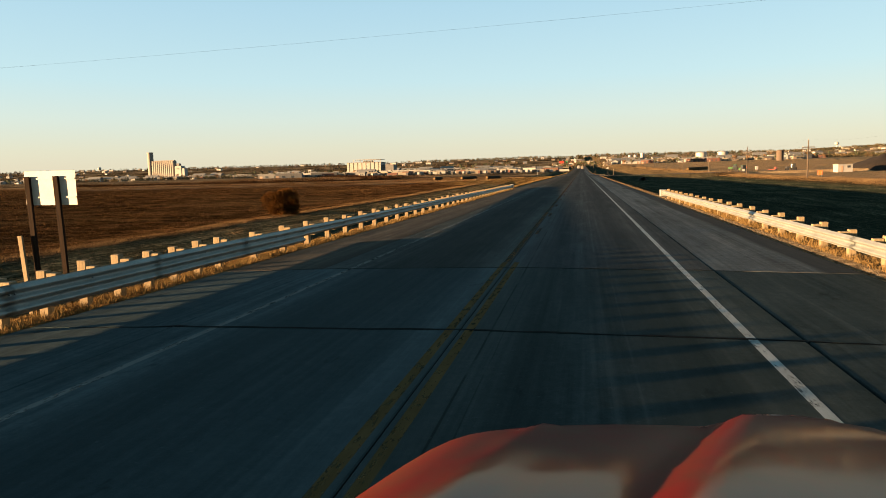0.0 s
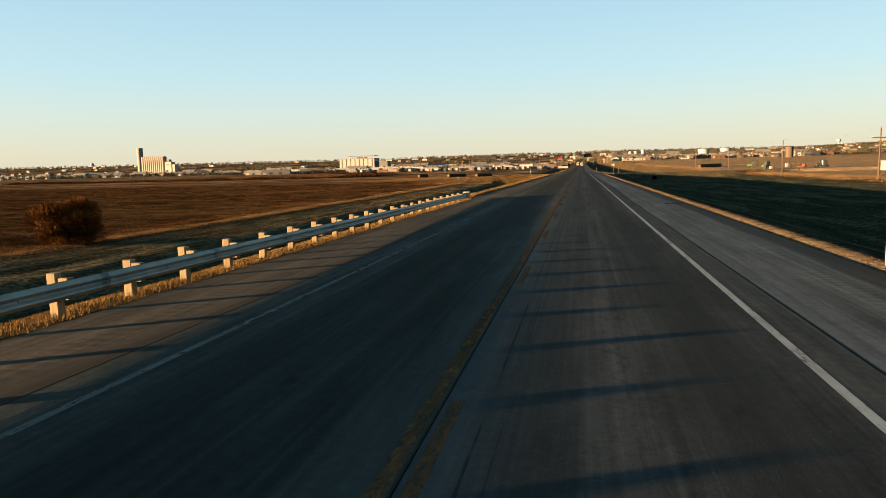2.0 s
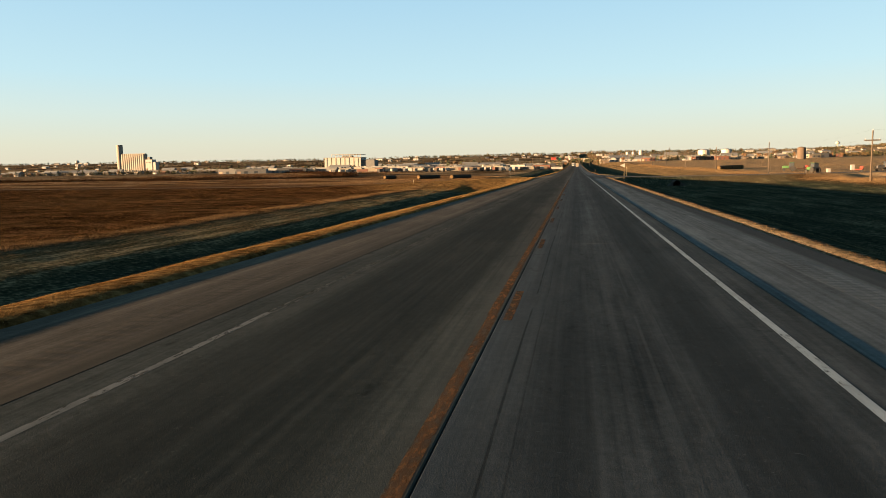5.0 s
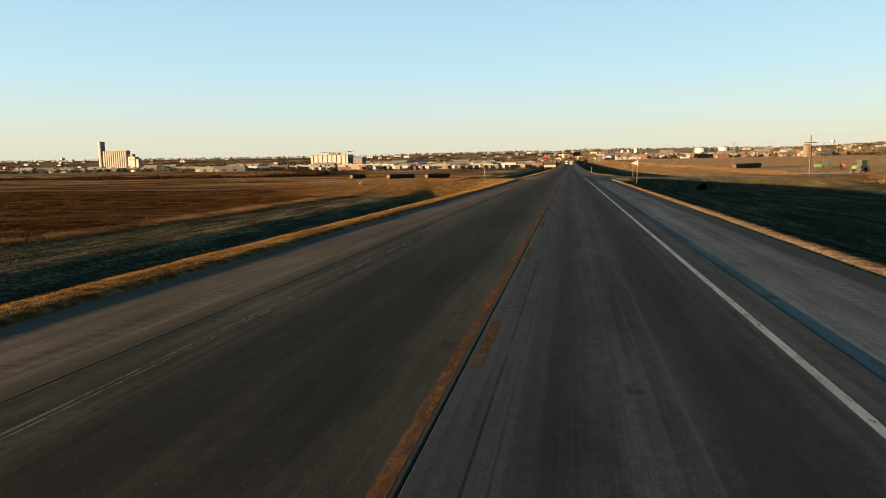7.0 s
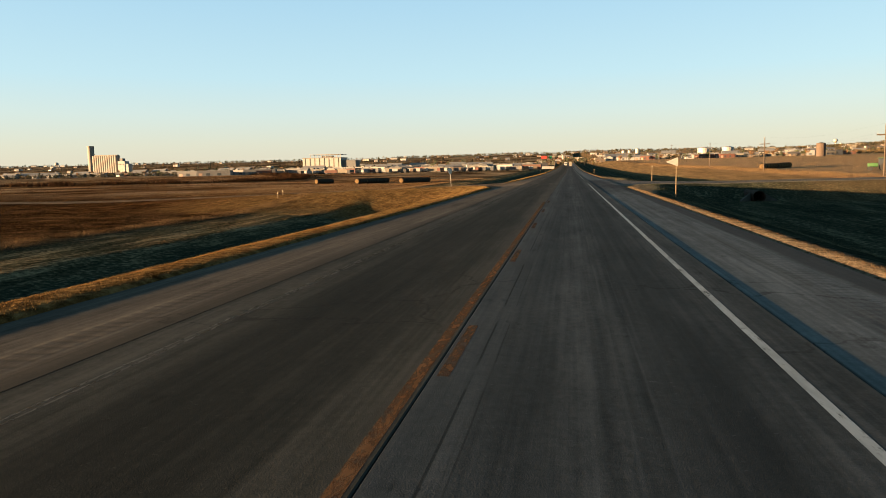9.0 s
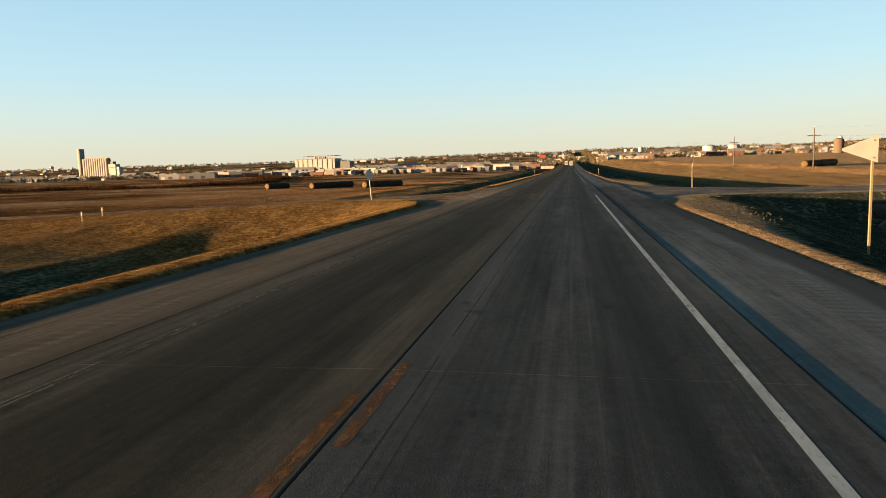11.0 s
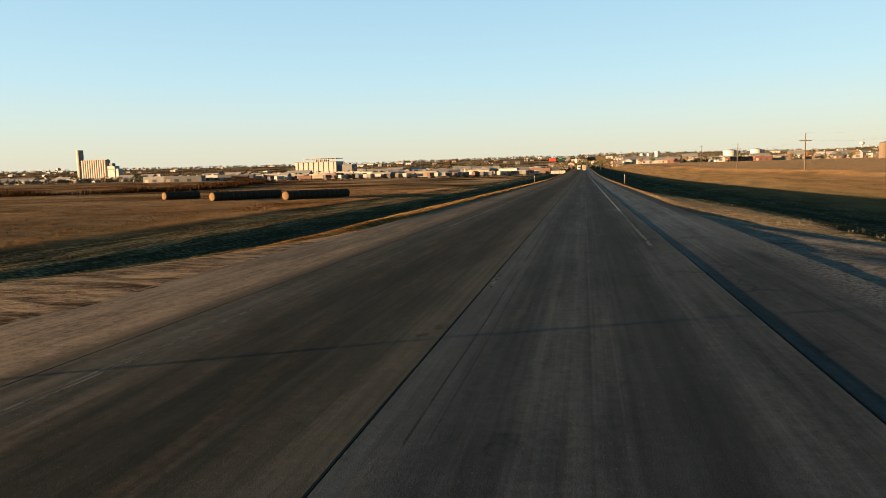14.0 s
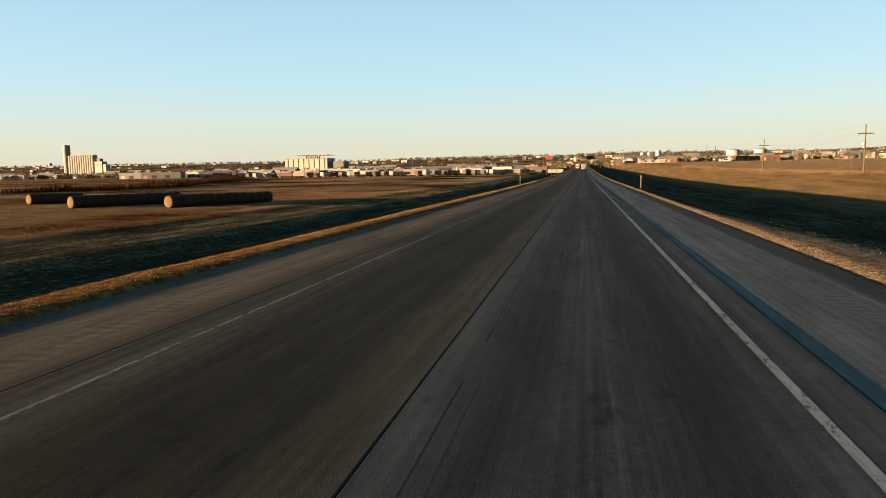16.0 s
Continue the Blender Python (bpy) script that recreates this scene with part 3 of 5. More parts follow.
def build_road():
    road = thing("road", "straight two-lane road of worn dark grey concrete", "road", kind="structure")
    cuts = [(-60, 7.76, M_DECK), (7.82, 13.72, M_DECK)]
    y = 13.78
    while y < 420:
        cuts.append((y, min(y + 48.0, 420), M_LANE))
        y += 48.012
    cuts.append((420.0, ROAD_END, M_LANE))
    for a, b, mat in cuts:
        slab("lane_slab", -4.27, -0.007, a, b, M_LANE_SUN_TONED if mat == M_LANE else mat, road, -0.047, 0.0)
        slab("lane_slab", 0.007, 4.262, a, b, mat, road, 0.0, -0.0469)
    # shoulders, broken for the farm road only by dust
    for a, b in ((-60, 7.76), (7.82, 13.72), (13.78, 88.0), (88.012, ROAD_END)):
        mat = M_DECK if b < 16 else M_SHOULDER
        slab("shoulder_slab", -7.3 if a > 80 else -6.75, -4.29, a, b, mat, road, -0.141 if a > 80 else -0.125, -0.052)
        mat = M_DECK if b < 16 else M_SHOULDER_PALE
        slab("shoulder_slab", 4.30, 7.1, a, b, mat, road, -0.052 if b < 16 else (-0.050 if b < 90 else -0.060), -0.105)
    # sealant in the joints
    for name, x, z in (("centre_joint", 0.0, -0.012), ("edge_joint", -4.28, -0.060), ("edge_joint", 4.28, -0.11)):
        g = Geo().strip([(x - 0.022, z), (x + 0.022, z)], long_rows(-60, 700))
        part(name, g, M_PALE_SEAL if x < -1 else M_SEAL, road, "dusty pale joint sealant" if x < -1 else "black joint sealant")
    rnd = random.Random(3)
    for y in (7.79, 13.75):
        g = Geo()
        pts = [(x, y + rnd.uniform(-0.035, 0.035) + 0.02 * math.sin(x), -0.011 * abs(x) + (0.004 if abs(x) < 4.27 else (-0.030 if x < 0 else -0.021) * (abs(x) - 4.27) + 0.006)) for x in spaced((-6.7, 7.1, 0.35))]
        w = [rnd.uniform(0.018, 0.045) for _ in pts]
        vs = [(px, py - h, pz) for (px, py, pz), h in zip(pts, w)] + [(px, py + h, pz) for (px, py, pz), h in zip(pts, w)]
        n = len(pts)
        g.add(vs, [(i, i + 1, n + i + 1, n + i) for i in range(n - 1)])
        part("bridge_joint", g, M_SEAL, road, "ragged black sealed bridge joint")
    return road


ROAD = build_road()


def marking(name, x, width, a, b, material, label):
    side = lambda q: -0.011 * abs(q)
    rows = [(dx, y, z + (0.0009 if y < 378 else 0.008)) for dx, y, z in long_rows(a, b, 3.0)]
    g = Geo().strip([(x - width / 2, side(x - width / 2)), (x + width / 2, side(x + width / 2))], rows)
    return part(name, g, material, ROAD, label)


marking("edge_line", 3.66, 0.115, -60, 250.3, M_WHITE, "white edge line")
marking("edge_line", 3.66, 0.105, 271.49, 288.5, M_WHITE_OLD, "pale white edge line")
marking("edge_line", 3.66, 0.115, 288.5, 900, M_WHITE_FADED, "faded white edge line")
marking("edge_line", -3.58, 0.11, -60, 100, M_WHITE_OLD, "pale white edge line")
marking("edge_line", -3.60, 0.045, 100, 262, M_WHITE_WORN, "worn white edge line")
marking("edge_line", -3.51, 0.035, 100, 262, M_WHITE_WORN, "thin worn white edge line")
marking("edge_line", -3.58, 0.07, 279, 900, M_WHITE_OLD, "worn white edge line")
marking("centre_line", -0.14, 0.12, -60, 14.6, M_YELLOW, "solid yellow line")
marking("centre_line", 0.13, 0.12, -60, 14.6, M_YELLOW, "solid yellow line")
marking("centre_line", -0.11, 0.14, 14.7, 100, M_YELLOW_WORN, "solid yellow line worn to brown")
marking("centre_line", -0.13, 0.14, 100, 205, M_YELLOW_WORN, "solid yellow line worn to brown")
marking("centre_line", -0.095, 0.12, 345, 900, M_YELLOW_WORN, "worn yellow line")
for a, b in ((253.0, 255.3), (264.1, 265.9)):
    marking("centre_dash", 0.08, 0.11, a, b, M_WHITE_WORN, "pale worn dash in the junction")
for k in range(45):
    y = 21.7 + k * 8.67
    if y < 205 or y > 345:
        marking("centre_dash", 0.125, 0.13, y, y + 2.3, M_YELLOW_WORN, "worn yellow dash")


def tar_patch(x0, x1, y0, y1, seed):
    """A ragged dark patch rolled onto the pale shoulder."""
    rnd = random.Random(seed)
    top = lambda x: -0.056 - 0.0175 * (x - 4.3) + 0.0025
    xs = spaced((x0, x1, 0.12))
    g = Geo()
    lo = [(x, y0 + rnd.uniform(-0.07, 0.07), top(x)) for x in xs]
    hi = [(x, y1 + rnd.uniform(-0.12, 0.12), top(x)) for x in xs]
    n = len(xs)
    g.add(lo + hi, [(i, i + 1, n + i + 1, n + i) for i in range(n - 1)])
    part("tar_patch", g, M_SEAL_FLAT, ROAD, "dark tar patch across the shoulder")


M_SEAL_FLAT = simple("old_patch_tar", (0.010, 0.0085, 0.0075), (0.030, 0.026, 0.022), 3, 0.95, spec=0.02, local=False)
tar_patch(4.55, 6.9, 75.6, 76.5, 4)


# ---------------------------------------------------------------- farm road across
def build_cross_road():
    for side, far in ((-1, 240), (1, 88)):
        xs = [side * v for v in spaced((6.72, 12, 0.33), (12, 20, 0.8), (20, 60, 4), (60, far, 15))]
        g = Geo()
        n = 25
        for x in xs:
            h = cross_half(x) + 0.25 * noise.noise((x * 0.5, 3.0, 1.0))
            for i in range(n):
                u = -1 + 2 * i / (n - 1)
                y = cross_y(x) + u * h
                rut = -0.03 * (abs(abs(u) - 0.45) < 0.2)
                g.v.append((x, y, cross_top(x, y) + 0.02 + rut - 0.10 * abs(u) ** 6 + 0.02 * noise.noise((x * 0.9, y * 0.9, 0))))
        k = len(xs)
        g.f = [(j * n + i, j * n + i + 1, (j + 1) * n + i + 1, (j + 1) * n + i)[:: -1 if side > 0 else 1] for j in range(k - 1) for i in range(n - 1)]
        tagged(part("farm_road", g, M_DIRT if side < 0 else M_GRAVEL, smooth=True), "pale dusty dirt farm road joining the highway" if side < 0 else "grey gravel farm road joining the highway", "road", kind="structure")


build_cross_road()


# ---------------------------------------------------------------- guard rails
def beam_profile(deep, h0, h1):
    """Corrugated beam: offsets towards the road and heights; deep has three waves, else two."""
    waves = 3 if deep else 2
    pts = []
    k = waves * 8
    for i in range(k + 1):
        u = i / k
        pts.append((0.04 * (1 - math.cos(2 * math.pi * waves * u)), h0 + (h1 - h0) * u))
    return [(0.0, h0)] + pts + [(0.0, h1)]


def guard_rail(label, side, x_at, y0, y1, base, top, deep_until, phase, term_y):
    fall = (lambda v: lerp_table([(6, 0.11), (14, 0.10), (22, 0.07), (45, 0.02), (62, -0.04), (86, -0.09)], v)) if side < 0 else (lambda v: 0.0)
    rail = thing("guard_rail", label, "guard rail", Matrix.Translation((x_at(y0), y0, base)), "guard rails along the road")
    ox, oy, oz = rail.matrix_world.translation
    post = Geo().box(-0.09, 0.09, -0.08, 0.08, -0.5, top - base + 0.10, 0.012).mesh("post")
    post.materials.append(M_POST)
    block = Geo().box(-0.10, 0.10, -0.075, 0.075, top - base - 0.34, top - base + 0.03, 0.01).mesh("blockout")
    block.materials.append(M_POST)
    rnd = random.Random(11)
    y = phase + 1.905 * math.ceil((y0 - phase) / 1.905)
    while y < y1 - 0.3:
        near = y < deep_until
        for extra in ((0.0, 0.95) if near and y < 14 else (0.0,)):
            yy = y + extra - oy
            px = x_at(y + extra) - ox
            tilt = pose(px + side * 0.30, yy, fall(y) + rnd.uniform(-0.03, 0.03), rnd.uniform(-1.2, 1.2), rnd.uniform(-1.5, 1.5), rnd.uniform(-3, 3))
            p = part("post", post, None, rail)
            p.matrix_local = tilt
            b = part("blockout", block, None, rail, "square timber block-out")
            b.matrix_local = pose(px + side * 0.105, yy, fall(y) + rnd.uniform(-0.01, 0.02), 0, 0, rnd.uniform(-2, 2))
        y += 1.905
    # beams in lapped lengths
    a = y0
    while a < y1 - 0.2:
        b = min(a + 3.81, y1)
        deep = b <= deep_until + 0.1
        g = Geo()
        prof = beam_profile(deep, top - base - (0.50 if deep else 0.31), top - base)
        rows = [(x_at(v) - ox, v - oy, fall(v)) for v in spaced((a - 0.1, b + 0.1, 1.0))]
        outer = [(-side * dx, z) for dx, z in prof]
        inner = [(-side * dx + side * 0.006, z) for dx, z in prof]
        g.strip(outer, rows).strip(inner[::-1], rows)
        part("rail_beam", g, M_GALV, rail, "deeper three-wave beam" if deep else "", True)
        for v in (a + 0.05, a + 0.15, (a + b) / 2):
            part("bolt", Geo().tube((x_at(v) - ox - side * 0.004, v - oy, top - base - 0.155 + fall(v)), (x_at(v) - ox - side * 0.03, v - oy, top - base - 0.155 + fall(v)), 0.022, 0.016, 6), M_GALV, rail)
        a += 3.81
    # end terminal
    tx = x_at(term_y) - ox
    g = Geo().box(tx - 0.22, tx + 0.22, term_y - oy - 0.12, term_y - oy + 0.35, top - base - 0.42, top - base + 0.06, 0.02)
    part("end_terminal", g, M_GALV, rail, "flat boxy galvanised impact head")
    g = Geo().box(tx - 0.05, tx + 0.05, term_y - oy - 1.4, term_y - oy - 0.05, top - base - 0.30, top - base - 0.02, 0.01)
    part("terminal_channel", g, M_GALV, rail)
    g = Geo().tube((tx, term_y - oy - 1.9, top - base - 0.40), (tx, term_y - oy - 0.35, -0.02), 0.015, seg=6)
    part("anchor_cable", g, M_GALV, rail)
    return rail


guard_rail("galvanised steel guard rail on timber posts, its road side in shade", -1, lambda y: -7.12 + 0.10 * smooth01(72, 88, y), -7.42, 84.9, -0.36, 0.42, 19.3, 1.32, 84.9)
guard_rail("sunlit galvanised steel guard rail with timber posts in dry grass", 1, lambda y: 7.50 - 0.24 * smooth01(18, 50, y), -7.42, 49.6, -0.36, 0.48, 14.0, 1.2, 49.6)


# ---------------------------------------------------------------- roadside signs
def back_of_sign():
    t = thing("road_sign", "large road sign seen from its bare back on two dark posts", "sign", Matrix.Translation((-12.35, 14.8, bumpy(-12.3, 14.8))))
    z = -bumpy(-12.3, 14.8)
    part("sign_panel", Geo().box(-0.79, 0.79, 0.05, 0.056, 1.49 + z, 2.40 + z), M_ALU, t, "bare aluminium back of the panel")
    for zz in (1.70, 2.19):
        part("stiffener", Geo().box(-0.77, 0.77, 0.028, 0.05, zz + z - 0.02, zz + z + 0.02), M_ALU, t)
    for x in (-0.52, 0.36):
        g = Geo()
        g.add([(x + o + dx, dy, h) for h, o in ((-0.3, 0.02), (2.26 + z, -0.12)) for dx, dy in ((-0.07, -0.05), (0.07, -0.05), (0.07, 0.025), (-0.07, 0.025))],
              [(3, 2, 1, 0), (4, 5, 6, 7), (0, 1, 5, 4), (1, 2, 6, 5), (2, 3, 7, 6), (3, 0, 4, 7)])
        part("post", g, M_DARKWOOD, t)
    st = thing("marker_stake", "weathered pale timber stake beside the sign posts", "stake", pose(-12.98, 14.6, land(-12.9, 14.6), 0, -4, 0))
    part("stake", Geo().box(-0.07, 0.07, -0.03, 0.03, -0.3, 1.05 + z, 0.01), M_POST, st)


back_of_sign()


def stop_sign():
    t = thing("stop_sign", "octagonal stop sign seen from its grey back on a leaning post", "sign", pose(-14.3, 253.2, land(-14.3, 253.2), 0, -3.5, 0))
    r = 0.45
    oct8 = [(r * math.cos(math.pi / 8 + k * math.pi / 4), r * math.sin(math.pi / 8 + k * math.pi / 4)) for k in range(8)]
    g = Geo()
    g.add([(x, -0.035, 2.24 + z) for x, z in oct8] + [(x, -0.029, 2.24 + z) for x, z in oct8], [tuple(range(8)), tuple(range(15, 7, -1))] + [(k, (k + 1) % 8, 8 + (k + 1) % 8, 8 + k) for k in range(8)])
    p = part("sign_panel", g, M_GREYSHEET, t, "grey metal back of an octagon")
    p.matrix_local = pose(0, 0, 0, 0, 0, 62)
    part("post", Geo().box(-0.03, 0.03, -0.025, 0.025, -0.3, 2.75, 0.006), simple("pale_post_paint", (0.20, 0.19, 0.17), (0.28, 0.27, 0.245), 4, 0.6), t)


stop_sign()


def marker_post(x, y, h, wide, label, cap):
    t = thing("marker_post", label, "marker post", pose(x, y, land(x, y), 0, 0, 10), "marker posts by the road")
    part("post", Geo().box(-wide / 2, wide / 2, -0.02, 0.02, -0.2, h, 0.006), M_POST, t)
    part("reflector", Geo().box(-wide / 2 + 0.008, wide / 2 - 0.008, -0.026, -0.02, h - 0.32, h - 0.06), cap, t, "pale reflective plate")
    return t


M_REFLECT = simple("reflective_plate", (0.26, 0.23, 0.16), (0.38, 0.35, 0.25), 4, 0.4)
marker_post(13.5, 269.0, 2.35, 0.11, "tall pale yellowish cable marker post beside the farm road", M_REFLECT)
marker_post(-8.6, 399.0, 1.5, 0.10, "slim delineator post on the verge", M_REFLECT)
marker_post(8.5, 371.0, 1.6, 0.10, "slim delineator post on the verge", M_REFLECT)
marker_post(-36.5, 247.0, 0.8, 0.12, "short white post beside the farm road", M_REFLECT)
marker_post(-37.3, 250.5, 0.8, 0.12, "short white post beside the farm road", M_REFLECT)


def pennant_sign(x, y):
    """A pennant on a post, its back to the traffic that goes north."""
    t = thing("pennant_sign", "pennant-shaped road sign seen from its pale back on a thin post", "sign", pose(x, y, land(x, y), 0, 0, 6))
    g = Geo()
    tri = [(0.12, 2.42), (0.12, 3.14), (-0.78, 2.81), (-0.78, 2.75)]
    g.add([(px, -0.03, pz) for px, pz in tri] + [(px, -0.026, pz) for px, pz in tri], [(0, 1, 2, 3), (7, 6, 5, 4), (0, 4, 5, 1), (1, 5, 6, 2), (2, 6, 7, 3), (3, 7, 4, 0)])
    part("sign_panel", g, M_ALU, t, "bare metal back of a pennant")
    part("post", Geo().box(-0.03, 0.03, -0.026, 0.026, -0.3, 3.10, 0.006), M_POST, t)
    for z in (2.55, 3.0):
        part("bolt", Geo().tube((0, -0.031, z), (0, -0.045, z), 0.02, seg=6), M_GALV, t)


pennant_sign(9.6, 218.5)


# ---------------------------------------------------------------- power line
def power_pole(x, y, h, arm):
    z = land(x, y)
    t = thing("power_pole", "weathered timber power pole with a crossarm", "power pole", pose(x, y, z, 0, random.uniform(-0.8, 0.8), 0), "power poles along the field")
    part("pole", Geo().tube((0, 0, -0.5), (0, 0, h), 0.15, 0.10, 8), M_POLE, t)
    if arm:
        part("crossarm", Geo().box(-1.25, 1.25, -0.06, 0.06, h - 1.74, h - 1.54, 0.01), M_POLE, t)
        for s in (-1.1, 0, 1.1):
            zz = h if s == 0 else h - 1.55
            part("insulator", Geo().tube((s, 0, zz), (s, 0, zz + 0.16), 0.05, 0.035, 6), M_ALU, t)
        for s in (-1, 1):
            part("brace", Geo().tube((0, -0.09, h - 2.4), (s * 0.75, -0.09, h - 1.66), 0.02, seg=4), M_GALV, t)
    return z


POLES = [104, 162, 218, 281, 349, 418, 487, 557, 629, 705, 781, 860]
tops = []
for y in POLES:
    z = power_pole(50.0, y, 8.5, True)
    tops.append((50.0, y, z))
for (xa, ya, za), (xb, yb, zb) in zip(tops, tops[1:]):
    for dx, dz in ((-1.1, 7.1), (0.0, 8.66), (1.1, 7.1)):
        g = Geo()
        pts = [(xa + dx, ya + (yb - ya) * u, za + dz + (zb - za) * u - 4.0 * 1.1 * u * (1 - u)) for u in [i / 10 for i in range(11)]]
        g.pipe(pts, 0.0042)
        tagged(part("power_cable", g, M_SEAL), "thin dark cable sagging between the poles", "cable", "cables of the power line")
# one wire high across the road
g = Geo()
pts = [(-95 + 190 * u, 58.0 + 4 * u, 13.2 + 5.6 * u - 2.2 * 4 * u * (1 - u) * 0.5) for u in [i / 24 for i in range(25)]]
g.pipe(pts, 0.006)
tagged(part("overhead_wire", g, M_SEAL), "single thin wire spanning high across the road", "cable")


# ---------------------------------------------------------------- bush and bales
def twig_bush(name, label, category, x, y, rad, high, count, material, seed):
    """Many fine twigs in uneven lobes round a few bare stems."""
    rnd = random.Random(seed)
    t = thing(name, label, category, Matrix.Translation((x, y, bumpy(x, y))))
    g = Geo()
    stems = Geo()
    lobes = []
    for k in range(13):
        a, u = rnd.uniform(0, 6.283), rnd.uniform(0.15, 0.72)
        r = rad * 0.62 * rnd.uniform(0.3, 1.0)
        lobes.append((Vector((r * math.cos(a), r * math.sin(a), high * u)), rad * rnd.uniform(0.26, 0.46)))
        stems.tube((0, 0, -0.05), lobes[-1][0], 0.035, 0.01, 4, False)
    for _ in range(count):
        c, r = rnd.choice(lobes)
        d = Vector((rnd.gauss(0, 1), rnd.gauss(0, 1), rnd.gauss(0, 1) + 0.25)).normalized()
        p = c + d * r * rnd.uniform(0.45, 1.0)
        tip = p + d * rnd.uniform(0.08, 0.34) + Vector((0, 0, 0.06))
        if tip.z < 0.03:
            continue
        w = Vector((rnd.uniform(-1, 1), rnd.uniform(-1, 1), rnd.uniform(-1, 1))).normalized() * rnd.uniform(0.016, 0.040)
        g.add([p - w, p + w, tip], [(0, 1, 2)])
    part("foliage", g, material, t)
    part("stem", stems, M_DARKWOOD, t)


twig_bush("tumbleweed_bush", "round rusty brown bush at the edge of the field", "bush", -34.5, 77.3, 2.7, 3.0, 34000, M_BUSH, 5)
def culvert(x, y):
    """A corrugated pipe end under the farm road, with a rim and a wing of spilled soil."""
    z = land(x, y)
    t = thing("culvert", "dark corrugated culvert pipe opening under the farm road", "culvert", Matrix.Translation((x, y, z)))
    g = Geo()
    seg, rings = 22, 26
    for j in range(rings + 1):
        yy = -0.5 + 6.0 * j / rings
        for outer in (1, 0):
            r = 0.62 + 0.05 * outer + 0.018 * math.cos(j * math.pi)
            g.v += [(r * math.cos(6.28318 * k / seg), yy, 0.52 + r * math.sin(6.28318 * k / seg)) for k in range(seg)]
    for j in range(rings):
        for k in range(seg):
            q = (k + 1) % seg
            a = 2 * seg * j
            g.f.append((a + k, a + q, a + 2 * seg + q, a + 2 * seg + k))
            g.f.append((a + seg + q, a + seg + k, a + 3 * seg + k, a + 3 * seg + q))
    g.f += [(k, seg + k, seg + (k + 1) % seg, (k + 1) % seg) for k in range(seg)]
    part("pipe", g, M_RUST, t, "rusty corrugated steel pipe")
    # added black disc: stands in for the shade deep in the pipe
    part("back", Geo().tube((0, 5.3, 0.52), (0, 5.4, 0.52), 0.6, seg=22), M_SEAL, t, "added black disc for the shade deep inside the pipe")
    for sx in (-1, 1):
        w = Geo()
        w.add([(sx * 0.68, 0.1, -0.4), (sx * 1.9, -0.7, -0.4), (sx * 1.9, -0.5, 0.15), (sx * 0.72, 0.35, 0.95), (sx * 0.68, 0.5, -0.4), (sx * 1.9, 0.1, -0.4), (sx * 1.9, 0.1, 0.15), (sx * 0.72, 0.75, 0.95)],
              [(0, 1, 2, 3), (4, 7, 6, 5), (0, 3, 7, 4), (1, 5, 6, 2), (3, 2, 6, 7), (0, 4, 5, 1)])
        part("wing_wall", w, M_STONE_DARK, t, "dark stained concrete wing")


M_RUST = simple("rusty_steel", (0.012, 0.008, 0.006), (0.04, 0.026, 0.018), 4, 0.9, bump=0.3, spec=0.1)
M_STONE_DARK = simple("stained_concrete", (0.022, 0.024, 0.022), (0.055, 0.055, 0.048), 2, 0.95, bump=0.3, spec=0.1)
culvert(22.4, 245.0)


def bale_mesh():
    g = Geo()
    seg, r, half = 20, 0.82, 0.74
    rnd = random.Random(8)
    prof = [(-half, 0.0), (-half + 0.01, r - 0.14), (-half + 0.12, r - 0.01), (-0.3, r), (0.3, r), (half - 0.12, r - 0.01), (half - 0.01, r - 0.14), (half, 0.0)]
    for yy, rr in prof:
        for k in range(seg):
            a = 6.28318 * k / seg
            w = rr * (1 + rnd.uniform(-0.025, 0.025))
            g.v.append((w * math.cos(a), yy + rnd.uniform(-0.015, 0.015), r + w * math.sin(a) * (0.96 if math.sin(a) < 0 else 1)))
    for j in range(len(prof) - 1):
        for k in range(seg):
            g.f.append((j * seg + k, j * seg + (k + 1) % seg, (j + 1) * seg + (k + 1) % seg, (j + 1) * seg + k))
    me = g.mesh("bale", True)
    me.materials.append(M_STRAW)
    me.materials.append(M_STRAW_END)
    for i, p in enumerate(me.polygons):
        if i < seg or i >= (len(prof) - 2) * seg:
            p.material_index = 1
    return me


BALE = bale_mesh()


def bale_row(x0, y0, x1, y1, skip=()):
    n = max(1, round(math.hypot(x1 - x0, y1 - y0) / 1.52))
    ang = math.degrees(math.atan2(-(x1 - x0), y1 - y0))
    for k in range(n):
        u = (k + 0.5) / n
        x, y = x0 + (x1 - x0) * u + random.uniform(-0.08, 0.08), y0 + (y1 - y0) * u
        ob = part("straw_bale", BALE, None)
        ob.matrix_world = pose(x, y, bumpy(x, y) - 0.06, 0, 0, ang + random.uniform(-2, 2))
        tagged(ob, "weathered round straw bale lying in a row on stubble", "straw bale", "rows of straw bales")


bale_row(-47.7, 359.5, -43.2, 377.5)
bale_row(-61.4, 359.5, -56.0, 375.0)
bale_row(-79.0, 372.0, -76.5, 380.0)
for k in range(11):      # side by side, ends to the road
    x, y = 55.5 + 1.15 * k, 372.0 + 1.55 * k
    ob = part("straw_bale", BALE, None)
    ob.matrix_world = pose(x, y, bumpy(x, y) - 0.06, 0, 0, random.uniform(-25, 10))
    tagged(ob, "tan round straw bale in a line along the field edge", "straw bale", "line of straw bales")


